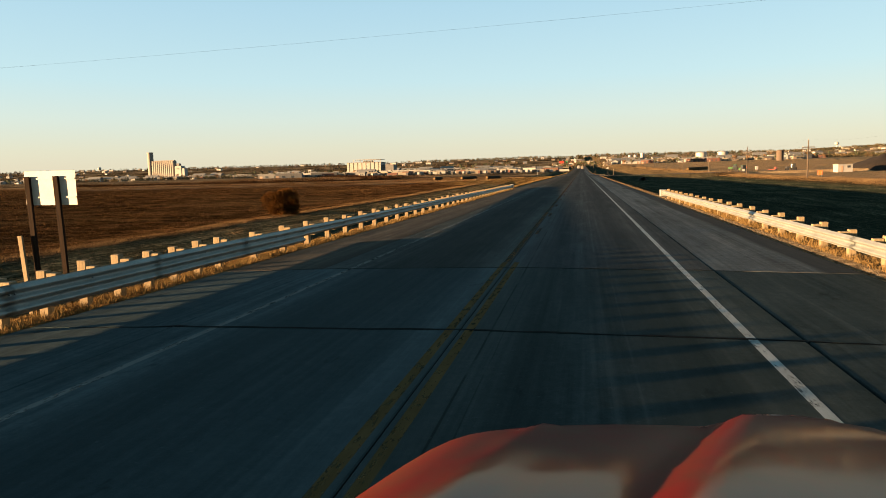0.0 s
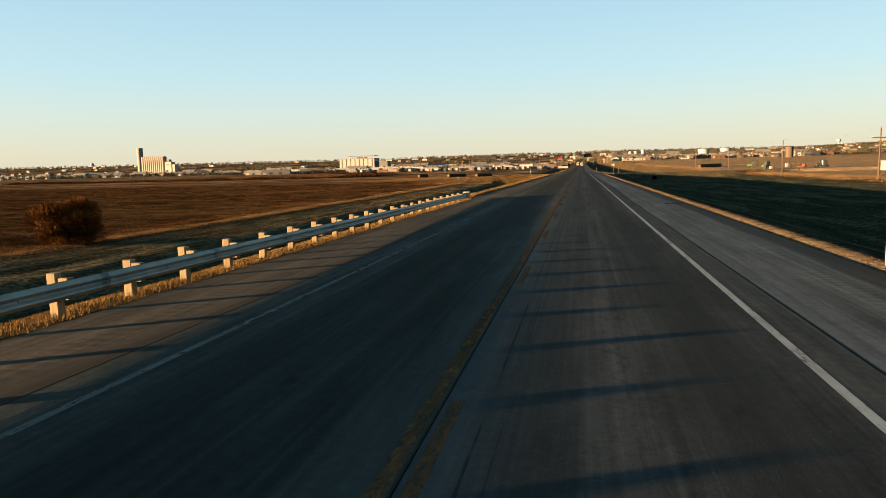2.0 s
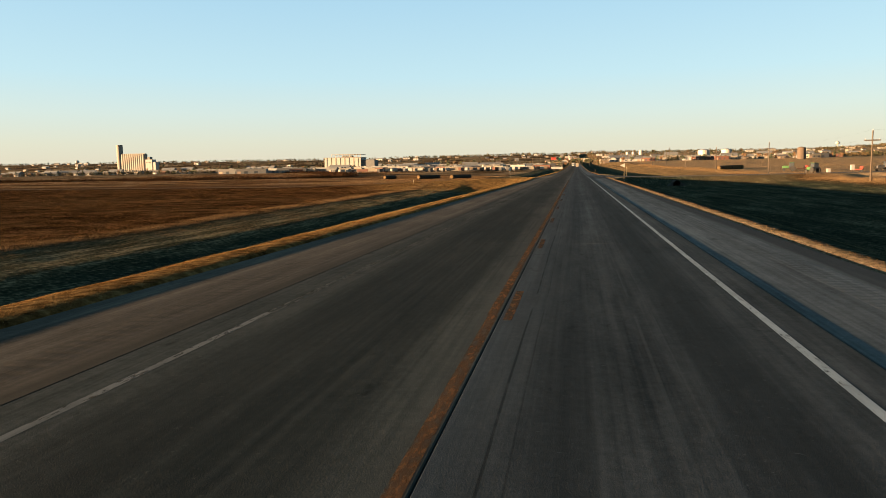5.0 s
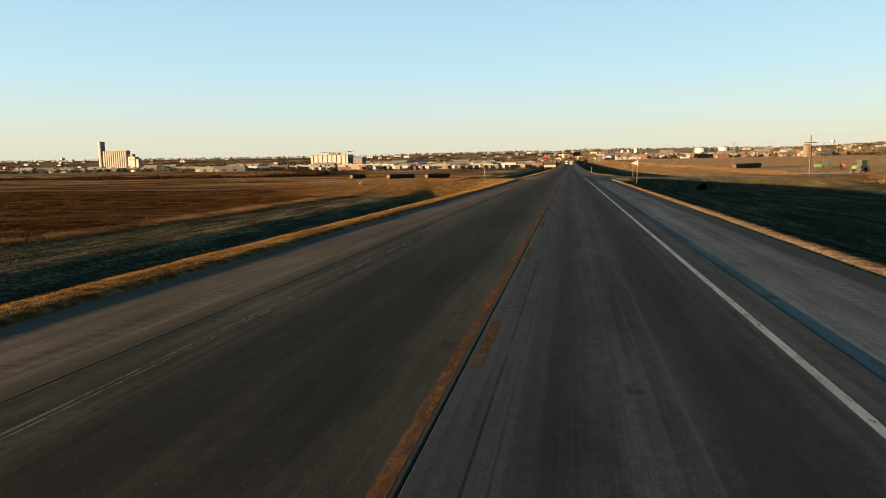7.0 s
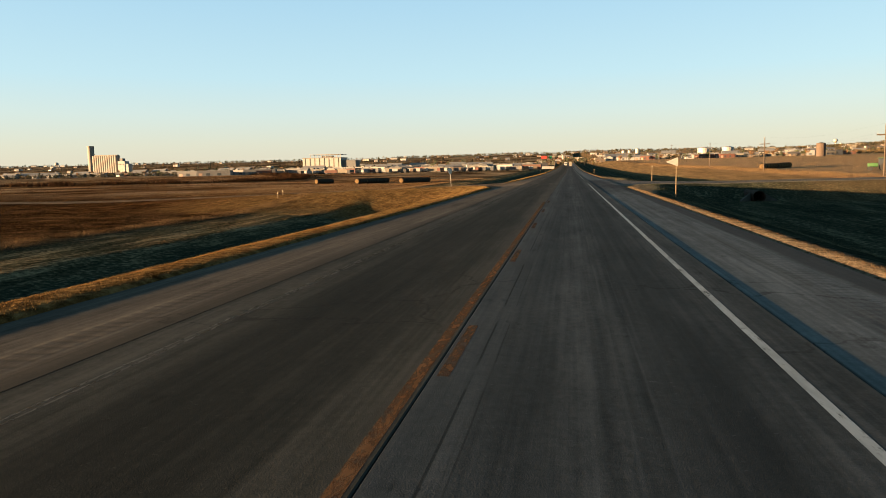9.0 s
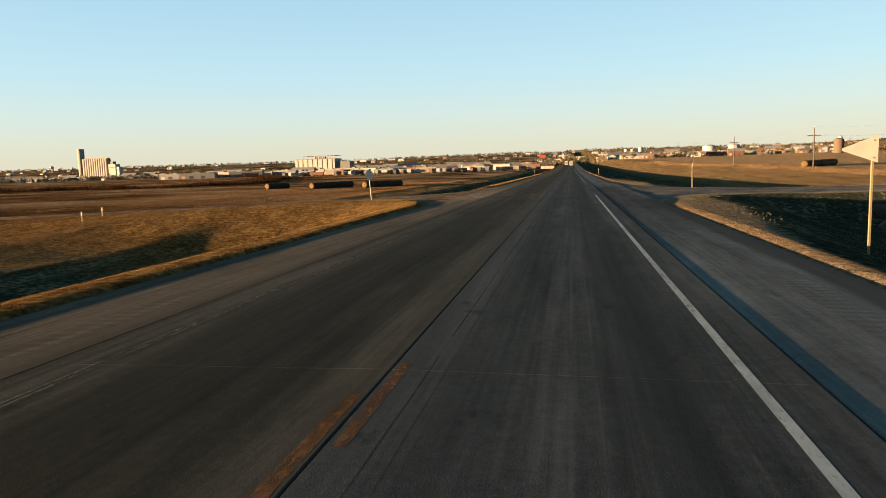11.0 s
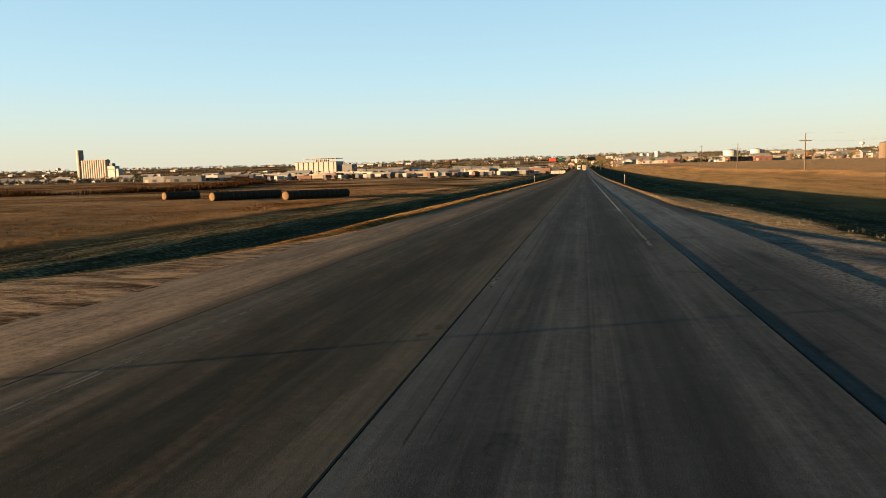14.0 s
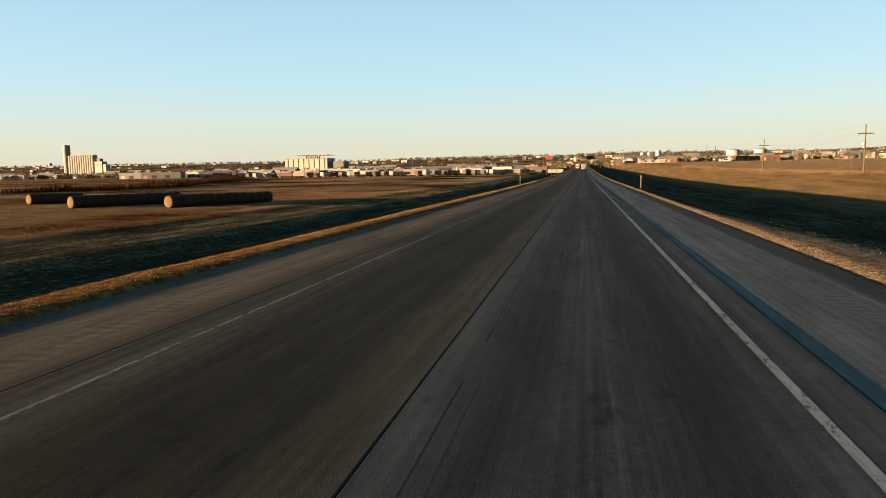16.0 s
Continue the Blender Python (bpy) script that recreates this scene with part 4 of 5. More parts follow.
# ---------------------------------------------------------------- vegetation
def ground_at(xs, ys):
    """Heights of the ground sheet under many places at once."""
    i = np.clip(np.searchsorted(GX, xs) - 1, 0, len(GX) - 2)
    j = np.clip(np.searchsorted(GY, ys) - 1, 0, len(GY) - 2)
    u = (xs - GX[i]) / (GX[i + 1] - GX[i])
    v = (ys - GY[j]) / (GY[j + 1] - GY[j])
    return (GZ[j, i] * (1 - u) + GZ[j, i + 1] * u) * (1 - v) + (GZ[j + 1, i] * (1 - u) + GZ[j + 1, i + 1] * u) * v


def tri_mesh(name, verts):
    n = len(verts)
    me = bpy.data.meshes.new(name)
    me.vertices.add(n)
    me.vertices.foreach_set("co", verts.astype(np.float32).ravel())
    me.loops.add(n)
    me.loops.foreach_set("vertex_index", np.arange(n, dtype=np.int32))
    me.polygons.add(n // 3)
    me.polygons.foreach_set("loop_start", np.arange(0, n, 3, dtype=np.int32))
    me.update(calc_edges=True)
    return me


def blades(xs, ys, high, wide, rng, lean=0.5, sink=0.03):
    """One pointed blade at each place."""
    n = len(xs)
    zs = ground_at(xs, ys) - sink
    a = rng.uniform(0, 6.283, n)
    b = rng.uniform(0, 6.283, n)
    l = rng.uniform(0, lean, n) * high
    w = wide / 2
    v = np.empty((n, 3, 3))
    v[:, 0] = np.stack([xs - w * np.cos(a), ys - w * np.sin(a), zs], 1)
    v[:, 1] = np.stack([xs + w * np.cos(a), ys + w * np.sin(a), zs], 1)
    v[:, 2] = np.stack([xs + l * np.cos(b), ys + l * np.sin(b), zs + sink + high], 1)
    return v.reshape(-1, 3)


def keep_off_road(xs, ys):
    a = np.abs(xs) - 6.5
    south = np.where(xs < 0, 253.6 - 22.0 * np.exp(-a / 2.0), 254.6 - 17.0 * np.exp(-a / 2.4))
    north = np.where(xs < 0, 260.8 + 9.0 * np.exp(-a / 7.0) + 20.0 * np.exp(-a / 2.2), 264.0 + 32.0 * np.exp(-a / 3.4))
    return (ys < south - 0.3) | (ys > north + 0.3)


def patchy(xs, ys, scale, seed):
    """Smooth pseudo-random field between 0 and 1."""
    r = np.random.default_rng(seed)
    out = np.zeros(len(xs))
    for _ in range(7):
        kx, ky, ph = r.normal(0, 1, 1)[0] * scale, r.normal(0, 1, 1)[0] * scale, r.uniform(0, 6.28)
        out += np.sin(kx * xs + ky * ys + ph)
    return np.clip(0.5 + out / 7.0, 0, 1)


def grass(name, label, x0, x1, y0, y1, count, h0, h1, w0, w1, material, seed, lean=0.5, clump=0.0, fade=None, patch=0.4):
    rng = np.random.default_rng(seed)
    xs, ys = rng.uniform(x0, x1, count), rng.uniform(y0, y1, count)
    if clump:
        k = max(1, count // 9)
        cx, cy = rng.uniform(x0, x1, k), rng.uniform(y0, y1, k)
        pick = rng.integers(0, k, count)
        xs, ys = cx[pick] + rng.normal(0, clump, count), cy[pick] + rng.normal(0, clump, count)
    keep = keep_off_road(xs, ys) & (rng.uniform(0, 1, count) < patchy(xs, ys, 0.9, seed) + 1 - patch)
    if fade:
        keep &= rng.uniform(0, 1, count) < np.clip((xs - fade[0]) / (fade[1] - fade[0]), 0, 1)
    xs, ys = xs[keep], ys[keep]
    tall = 0.55 + 0.9 * patchy(xs, ys, 0.35, seed + 50)
    v = blades(xs, ys, rng.uniform(h0, h1, len(xs)) * tall, rng.uniform(w0, w1, len(xs)), rng, lean)
    me = tri_mesh(name, v)
    me.materials.append(material)
    tagged(new(name, me), label, "grass", kind="stuff")


grass("verge_grass", "dry golden grass along the edge of the road", -10.0, -6.78, -6, 90, 90000, 0.010, 0.035, 0.014, 0.035, M_GRASS_GOLD, 31, 1.6)
grass("verge_grass", "matted dry golden grass on the lip of the shoulder", -9.15, -7.32, 88, 430, 260000, 0.008, 0.032, 0.014, 0.040, M_GRASS_GOLD, 1, 1.8)
grass("verge_grass", "taller dry grass round the guard rail posts", -7.75, -6.85, -2, 92, 46000, 0.04, 0.15, 0.008, 0.018, M_GRASS_GOLD, 2, 1.1)
grass("verge_grass", "sparse dry grass on the sandy edge of the road", 7.14, 7.85, -6, 430, 70000, 0.008, 0.034, 0.012, 0.030, M_GRASS_TALL, 3, 1.6)
grass("verge_grass", "taller dry grass round the guard rail posts", 7.5, 8.4, -2, 49, 26000, 0.08, 0.26, 0.008, 0.020, M_GRASS_GOLD, 4, 1.0)
grass("mown_grass", "short mown grass in the ditch", -32.0, -9.6, -6, 430, 210000, 0.02, 0.06, 0.012, 0.035, M_GRASS_MOWN, 5, 1.2)
grass("cut_grass", "pale cut grass lying in swaths on the mown strip", -31.5, -24.0, -6, 430, 190000, 0.012, 0.05, 0.02, 0.07, M_GRASS_TALL, 55, 1.8, 0.25, None, 0.9)
grass("bank_grass", "dry golden grass on the bank of the farm road", -42, -8.4, 229, 252, 150000, 0.02, 0.07, 0.012, 0.030, M_GRASS_GOLD, 32, 1.4, 0.22, None, 0.9)
grass("mown_grass", "short mown grass in the ditch", 9.0, 36.0, -6, 430, 170000, 0.03, 0.08, 0.02, 0.05, M_GRASS_MOWN, 6, 1.2)
grass("tall_grass", "uneven band of tall dry grass at the edge of the field", -35.4, -32.6, -6, 430, 210000, 0.05, 0.30, 0.006, 0.016, M_GRASS_TALL, 7, 0.9, 0.35, None, 0.9)
grass("field_stubble", "rough brown stubble and weeds across the field", -66, -34.5, 0, 430, 260000, 0.04, 0.15, 0.02, 0.06, M_STUBBLE, 8, 1.3, 0.30, None, 0.9)
grass("field_stubble", "rough brown stubble and weeds across the field", -135, -64, 0, 520, 200000, 0.06, 0.20, 0.04, 0.10, M_STUBBLE, 9, 1.3, 0.45, None, 0.9)
grass("field_stubble", "rough brown stubble and weeds across the field", -420, -130, 60, 800, 150000, 0.10, 0.28, 0.10, 0.25, M_STUBBLE, 10, 1.2, 0.9)
grass("crop_stubble", "short golden straw stubble in the cut field", -80, -35.0, 276, 420, 190000, 0.03, 0.12, 0.03, 0.08, M_GRASS_TALL, 13, 1.4, 0.35, None, 0.9)
grass("field_weeds", "tall dry weeds along the fence row of the field", 46.5, 56.0, 60, 640, 170000, 0.08, 0.45, 0.012, 0.035, M_GRASS_TALL, 11, 0.8, 0.5, None, 0.8)
grass("field_stubble", "pale stubble on the rising field", 58.0, 260.0, 80, 950, 150000, 0.05, 0.14, 0.06, 0.16, M_GRASS_TALL, 12, 1.2, 0.8)


def brush_band():
    """Dark weeds along the winding creek in the field."""
    rng = np.random.default_rng(21)
    line = [(-420, 470), (-260, 440), (-165, 430), (-134, 462), (-160, 545), (-205, 660), (-300, 830), (-420, 1000)]
    xs, ys = [], []
    for (ax, ay), (bx, by) in zip(line, line[1:]):
        n = int(75 * math.hypot(bx - ax, by - ay))
        u = rng.uniform(0, 1, n)
        xs.append(ax + (bx - ax) * u + rng.normal(0, 3.6, n) + 5 * np.sin(u * 9 + ax))
        ys.append(ay + (by - ay) * u + rng.normal(0, 3.6, n) + 5 * np.cos(u * 7 + ay))
    xs, ys = np.concatenate(xs), np.concatenate(ys)
    keep = rng.uniform(0, 1, len(xs)) < patchy(xs, ys, 0.12, 5) + 0.25
    xs, ys = xs[keep], ys[keep]
    v = blades(xs, ys, rng.uniform(0.5, 2.0, len(xs)) * (0.5 + patchy(xs, ys, 0.2, 6)), rng.uniform(0.1, 0.3, len(xs)), rng, 0.5)
    me = tri_mesh("creek_brush", v)
    me.materials.append(simple("creek_weeds", (0.008, 0.0048, 0.003), (0.034, 0.018, 0.009), 0.3, 0.95, bump=0, local=False, spec=0.0))
    tagged(new("creek_brush", me), "dark brush along a winding creek in the field", "brush", kind="stuff")


brush_band()


# ---------------------------------------------------------------- trees of the town
M_BARK = simple("grey_bark", (0.05, 0.04, 0.03), (0.13, 0.10, 0.08), 4, 0.9)
M_LEAF = [simple("dull_green_leaves", (0.022, 0.028, 0.012), (0.075, 0.080, 0.035), 0.5, 0.9, bump=0), simple("dark_cedar_needles", (0.014, 0.022, 0.011), (0.05, 0.06, 0.028), 0.5, 0.9, bump=0), simple("russet_leaves", (0.06, 0.032, 0.014), (0.17, 0.095, 0.04), 0.5, 0.9, bump=0)]


def tree_proto(kind, seed):
    rng = np.random.default_rng(seed)
    h = rng.uniform(6.0, 10.5) if kind != 1 else rng.uniform(7, 11)
    t = thing("tree", ["leafy green tree among the houses", "dark conical cedar among the houses", "russet autumn tree among the houses"][kind], "tree", Matrix.Translation((0, -300, -80)), "trees of the town")
    trunk = Geo().tube((0, 0, -0.3), (0.1, 0, h * 0.5), 0.22, 0.12, 6)
    for k in range(6):
        a = 6.283 * k / 6 + rng.uniform(-0.4, 0.4)
        z0 = h * rng.uniform(0.25, 0.5)
        trunk.tube((0.05, 0, z0), (h * 0.22 * math.cos(a), h * 0.22 * math.sin(a), z0 + h * 0.25), 0.09, 0.03, 4, False)
    part("trunk", trunk, M_BARK, t)
    n = 520
    if kind == 1:
        u = rng.uniform(0.05, 1, n)
        r = 0.24 * h * (1 - u) * rng.uniform(0.55, 1.05, n) + 0.1
        a = rng.uniform(0, 6.283, n)
        c = np.stack([r * np.cos(a), r * np.sin(a), h * (0.06 + 0.94 * u)], 1)
    else:
        lobes = rng.normal(0, 1, (9, 3)) * np.array([h * 0.17, h * 0.17, h * 0.13]) + np.array([0, 0, h * 0.62])
        d = rng.normal(0, 1, (n, 3))
        d /= np.linalg.norm(d, axis=1)[:, None]
        c = lobes[rng.integers(0, 9, n)] + d * (h * 0.15) * rng.uniform(0.6, 1.1, n)[:, None]
    s = rng.uniform(0.25, 0.65, n)
    v = np.empty((n, 3, 3))
    for k in range(3):
        o = rng.normal(0, 1, (n, 3))
        o /= np.linalg.norm(o, axis=1)[:, None]
        v[:, k] = c + o * s[:, None]
    me = tri_mesh("crown", v.reshape(-1, 3))
    me.materials.append(M_LEAF[kind])
    part("crown", me, None, t)
    return t


TREES = [tree_proto(k, 30 + i) for i, k in enumerate((0, 0, 0, 1, 1, 2, 2))]
M_WALLS = [simple("wall_%s" % n, a, b, 0.3, 0.75, bump=0.05) for n, a, b in (
    ("white_siding", (0.161, 0.156, 0.148), (0.232, 0.228, 0.215)), ("cream_siding", (0.098, 0.085, 0.065), (0.143, 0.125, 0.096)), ("grey_metal", (0.053, 0.055, 0.058), (0.089, 0.091, 0.091)),
    ("tan_brick", (0.058, 0.040, 0.027), (0.089, 0.067, 0.047)), ("red_brick", (0.049, 0.018, 0.011), (0.081, 0.031, 0.019)), ("blue_grey_metal", (0.040, 0.049, 0.058), (0.067, 0.076, 0.085)))]
M_ROOFS = [simple("roof_%s" % n, a, b, 0.4, 0.8, bump=0.1) for n, a, b in (
    ("dark_shingle", (0.031, 0.030, 0.028), (0.068, 0.062, 0.059)), ("brown_shingle", (0.062, 0.043, 0.031), (0.112, 0.081, 0.056)), ("pale_metal", (0.075, 0.078, 0.080), (0.135, 0.135, 0.130)), ("red_metal", (0.136, 0.031, 0.022), (0.211, 0.056, 0.037)))]
M_GLASS = Mat("dark_window_glass", 0.1, 0, 0.6).colour((0.03, 0.035, 0.04)).m
M_DOOR = simple("painted_door", (0.16, 0.10, 0.07), (0.28, 0.19, 0.13), 1, 0.6)


def building(label, category, w, d, h, roof, wall, top, windows=3, group=""):
    """Walls with thickness at the eaves, a gabled or flat roof, a door and windows standing proud of the wall."""
    t = thing(category.replace(" ", "_"), label, category, Matrix.Translation((0, -320, -80)), group)
    g = Geo()
    x, y = w / 2, d / 2
    if roof == "gable":
        r = h + 0.28 * d
        g.add([(-x, -y, -3), (x, -y, -3), (x, y, -3), (-x, y, -3), (-x, -y, h), (x, -y, h), (x, y, h), (-x, y, h), (-x, 0, r), (x, 0, r)],
              [(0, 1, 5, 4), (1, 2, 6, 9, 5), (2, 3, 7, 6), (3, 0, 4, 8, 7), (4, 5, 9, 8), (6, 7, 8, 9)])
        o = 0.4
        s = 0.28 * d / y
        rg = Geo()
        for sy in (-1, 1):
            e = (sy * (y + o), h - s * o)
            rg.add([(-x - o, e[0], e[1]), (x + o, e[0], e[1]), (x + o, 0, r), (-x - o, 0, r), (-x - o, e[0], e[1] + 0.18), (x + o, e[0], e[1] + 0.18), (x + o, 0, r + 0.18), (-x - o, 0, r + 0.18)],
                   [(0, 1, 2, 3), (4, 5, 6, 7), (0, 1, 5, 4), (1, 2, 6, 5), (2, 3, 7, 6), (3, 0, 4, 7)])
    else:
        g.box(-x, x, -y, y, -3, h)
        rg = Geo().box(-x - 0.15, x + 0.15, -y - 0.15, y + 0.15, h, h + 0.35).box(-x * 0.3, -x * 0.1, -y * 0.3, y * 0.1, h + 0.35, h + 1.3)
    part("wall", g, wall, t)
    part("roof", rg, top, t)
    wz = min(h * 0.55, 1.7)
    for k in range(windows):
        cx = -x + w * (k + 1) / (windows + 1)
        part("window", Geo().box(cx - 0.06 * w, cx + 0.06 * w, -y - 0.06, -y + 0.02, wz - 0.25 * h, wz + 0.25 * h), M_GLASS, t)
    part("window", Geo().box(-x - 0.06, -x + 0.02, -0.2 * d, 0.2 * d, wz - 0.2 * h, wz + 0.2 * h), M_GLASS, t)
    part("door", Geo().box(-x * 0.9, -x * 0.9 + min(1.0 + 0.08 * w, 4), -y - 0.05, -y + 0.02, 0, min(2.2 + 0.12 * h, h * 0.8)), M_DOOR, t)
    return t


PROTO = [
    building("small white gabled house in the town", "house", 9, 7, 2.7, "gable", M_WALLS[0], M_ROOFS[0], 2, "houses of the town"),
    building("cream gabled house with a brown roof", "house", 10, 7, 2.8, "gable", M_WALLS[1], M_ROOFS[1], 2, "houses of the town"),
    building("tan brick house with a dark shingle roof", "house", 11.5, 7.5, 2.7, "gable", M_WALLS[3], M_ROOFS[0], 2, "houses of the town"),
    building("grey house with a pale metal roof", "house", 9.5, 7.5, 4.2, "gable", M_WALLS[2], M_ROOFS[2], 2, "houses of the town"),
    building("long white metal shed at the edge of town", "shed", 20, 9, 3.6, "gable", M_WALLS[0], M_ROOFS[2], 2, "sheds of the town"),
    building("blue-grey metal warehouse at the edge of town", "warehouse", 28, 14, 4.8, "gable", M_WALLS[5], M_ROOFS[2], 2, "sheds of the town"),
    building("flat-roofed cream commercial building", "shop", 18, 10, 4.2, "flat", M_WALLS[1], M_ROOFS[2], 2, "shops of the town"),
    building("flat-roofed white commercial building", "shop", 15, 10, 5.2, "flat", M_WALLS[0], M_ROOFS[0], 2, "shops of the town"),
    building("red brick flat-roofed building", "shop", 16, 9, 4.4, "flat", M_WALLS[4], M_ROOFS[0], 2, "shops of the town"),
    building("long grey metal warehouse at the edge of town", "warehouse", 36, 15, 5.6, "flat", M_WALLS[2], M_ROOFS[2], 2, "sheds of the town"),
]


def far_z(x, y):
    return float(ground_at(np.array([x]), np.array([y]))[0])


def scatter_buildings():
    rnd = random.Random(77)
    zones = [  # x0 x1 y0 y1 count kinds
        (-1300, -440, 1090, 1400, 105, (0, 0, 1, 2, 3, 4, 6, 5)), (-470, -130, 960, 1400, 76, (4, 5, 6, 7, 9, 0, 4, 8)), (-2100, 150, 1500, 2350, 120, (0, 1, 2, 3, 0, 4, 7)),
        (-260, -28, 790, 1100, 44, (4, 6, 7, 8, 0, 6)), (60, 420, 1080, 1700, 74, (4, 6, 7, 0, 8, 5, 1)), (420, 1250, 1350, 2500, 70, (0, 1, 2, 0, 4, 6)), (30, 200, 1000, 1150, 12, (4, 6, 8)), (-60, 90, 1350, 1900, 20, (7, 8, 6, 2)),
        (-1500, -300, 1080, 1300, 120, (0, 1, 2, 3, 4, 6, 9, 8)), (-420, -40, 860, 1200, 60, (4, 6, 7, 8, 9, 3)), (40, 330, 1000, 1300, 40, (4, 6, 2, 8, 9, 1))]
    placed = []
    for x0, x1, y0, y1, n, kinds in zones:
        made = 0
        for _ in range(n * 6):
            if made >= n:
                break
            x, y = rnd.uniform(x0, x1), rnd.uniform(y0, y1)
            if (abs(x) < 24 and y < 1230) or any(abs(x - a) < 17 and abs(y - b) < 12 for a, b in placed) or (-1090 < x < -930 and 1380 < y < 1560) or (-470 < x < -340 and 1000 < y < 1310):
                continue
            placed.append((x, y))
            made += 1
            copy_thing(PROTO[rnd.choice(kinds)], pose(x, y, far_z(x, y) - 0.1, 0, 0, rnd.choice((0, 0, 90, 12, -8)) + rnd.uniform(-6, 6)))
    trees = [(-1400, -150, 1080, 1500, 80), (-2000, 300, 1600, 2450, 90), (-260, -20, 950, 1250, 30), (60, 420, 1050, 1800, 32), (420, 1400, 1400, 2700, 40), (-330, -200, 1520, 1680, 20), (-40, 40, 1215, 1500, 40), (-1300, -40, 1000, 1150, 60), (40, 350, 960, 1200, 30)]
    for x0, x1, y0, y1, n in trees:
        for _ in range(n):
            x, y = rnd.uniform(x0, x1), rnd.uniform(y0, y1)
            if (abs(x) < 20 and y < 1215) or any(abs(x - a) < 12 and abs(y - b) < 10 for a, b in placed):
                continue
            copy_thing(rnd.choice(TREES), pose(x, y, far_z(x, y) - 0.1, 0, 0, rnd.uniform(0, 360)))


scatter_buildings()


def far_woods():
    """Countless shrubs and trees over the town and the hills behind it."""
    rng = np.random.default_rng(44)
    xs = np.concatenate([rng.uniform(-2400, 1500, 5200), rng.uniform(-1700, -40, 6500), rng.uniform(30, 700, 2600), rng.uniform(-560, 1000, 1700)])
    ys = np.concatenate([rng.uniform(1450, 2600, 5200), rng.uniform(1020, 1480, 6500), rng.uniform(1040, 1500, 2600), rng.uniform(2150, 2580, 1700)])
    keep = ((np.abs(xs) > 22) | (ys > 1230)) & (rng.uniform(0, 1, len(xs)) < patchy(xs, ys, 0.012, 9) * 1.3)
    xs, ys = xs[keep], ys[keep]
    n, k = len(xs), 24
    zs = ground_at(xs, ys)
    h = rng.uniform(1.8, 6.5, n) * np.where(ys > 2150, 1.35, 1.0)
    d = rng.normal(0, 1, (n, k, 3))
    d /= np.linalg.norm(d, axis=2)[:, :, None]
    c = np.stack([xs, ys, zs + 0.5 * h], 1)[:, None, :] + d * (h[:, None, None] * np.array([0.5, 0.5, 0.48])) * rng.uniform(0.5, 1.0, (n, k))[:, :, None]
    v = c[:, :, None, :] + rng.normal(0, 1, (n, k, 3, 3)) * (0.13 * h)[:, None, None, None]
    me = tri_mesh("far_woods", v.reshape(-1, 3))
    m = Mat("distant_foliage", 0.95, 0, 0.1)
    m.colour(m.ramp(m.noise(0.02, 4), (0.35, (0.013, 0.016, 0.009)), (0.5, (0.032, 0.030, 0.016)), (0.65, (0.075, 0.048, 0.024))))
    me.materials.append(m.m)
    tagged(new("far_woods", me), "scattered dark trees over the distant town and hills", "trees", kind="stuff")


far_woods()


def town_poles():
    """Bare utility poles and tall lamp masts over the roofs."""
    rnd = random.Random(19)
    for k in range(46):
        x = rnd.uniform(-700, 330) if k < 30 else rnd.uniform(-70, 110)
        y = rnd.uniform(860, 1320)
        if abs(x) < 14:
            x += 30
        h = rnd.uniform(11, 17)
        t = thing("utility_pole", "slim dark utility pole standing over the town roofs", "utility pole", Matrix.Translation((x, y, far_z(x, y))), "utility poles of the town")
        part("pole", Geo().tube((0, 0, -0.5), (0, 0, h), 0.20, 0.14, 6), M_POLE, t)
        part("crossarm", Geo().box(-1.3, 1.3, -0.09, 0.09, h - 1.1, h - 0.85), M_POLE, t)


town_poles()

# ---------------------------------------------------------------- landmarks of the town
M_CONCRETE = simple("pale_concrete", (0.112, 0.102, 0.090), (0.158, 0.146, 0.130), 0.06, 0.85, bump=0.05)
M_TANK = simple("white_tank_paint", (0.17, 0.165, 0.155), (0.24, 0.233, 0.22), 0.2, 0.5, bump=0.02)


def grain_elevator():
    x, y = -1020.0, 1529.0
    z = far_z(x, y) - 1.0
    silo_top, tower_top, mill_top = 49.5 - z, 70.0 - z, 41.0
    t = thing("grain_elevator", "tall pale concrete grain elevator with a round headhouse tower", "grain elevator", Matrix.Translation((x, y, z)))
    for k in range(11):
        cx = -20 + 5.4 * k
        for row in (-2.2, 2.2):
            part("silo", Geo().tube((cx, row, 0), (cx, row, silo_top - 1.5), 4.9, seg=24), M_CONCRETE, t)
    part("gallery", Geo().box(-23, 37, -3.0, 3.5, silo_top - 1.5, silo_top, 0.2), M_CONCRETE, t)
    part("tower", Geo().tube((-30.0, 0, 0), (-30.0, 0, tower_top - 0.8), 7.0, seg=20), M_CONCRETE, t)
    part("tower_cap", Geo().tube((-30.0, 0, tower_top - 0.8), (-30.0, 0, tower_top), 7.3, seg=20), M_CONCRETE, t)
    z2 = far_z(x + 52, y) - 1
    m = thing("feed_mill", "white blocky mill building with a darker rooftop house", "mill", Matrix.Translation((x + 54, y - 2, z2)))
    h = mill_top - 6 - z2
    part("wall", Geo().box(-12, 5, -8, 8, -2, h, 0.1), M_WALLS[0], m)
    part("roof_house", Geo().box(-9, -2, -5, 5, h, h + 6, 0.1), M_WALLS[2], m)
    part("annex", Geo().box(5, 13, -7, 7, -2, h - 6, 0.1), M_WALLS[0], m)
    for k in range(4):
        part("window", Geo().box(-10 + 3.6 * k, -8.2 + 3.6 * k, -8.08, -7.9, h - 8, h - 6), M_GLASS, m)


grain_elevator()


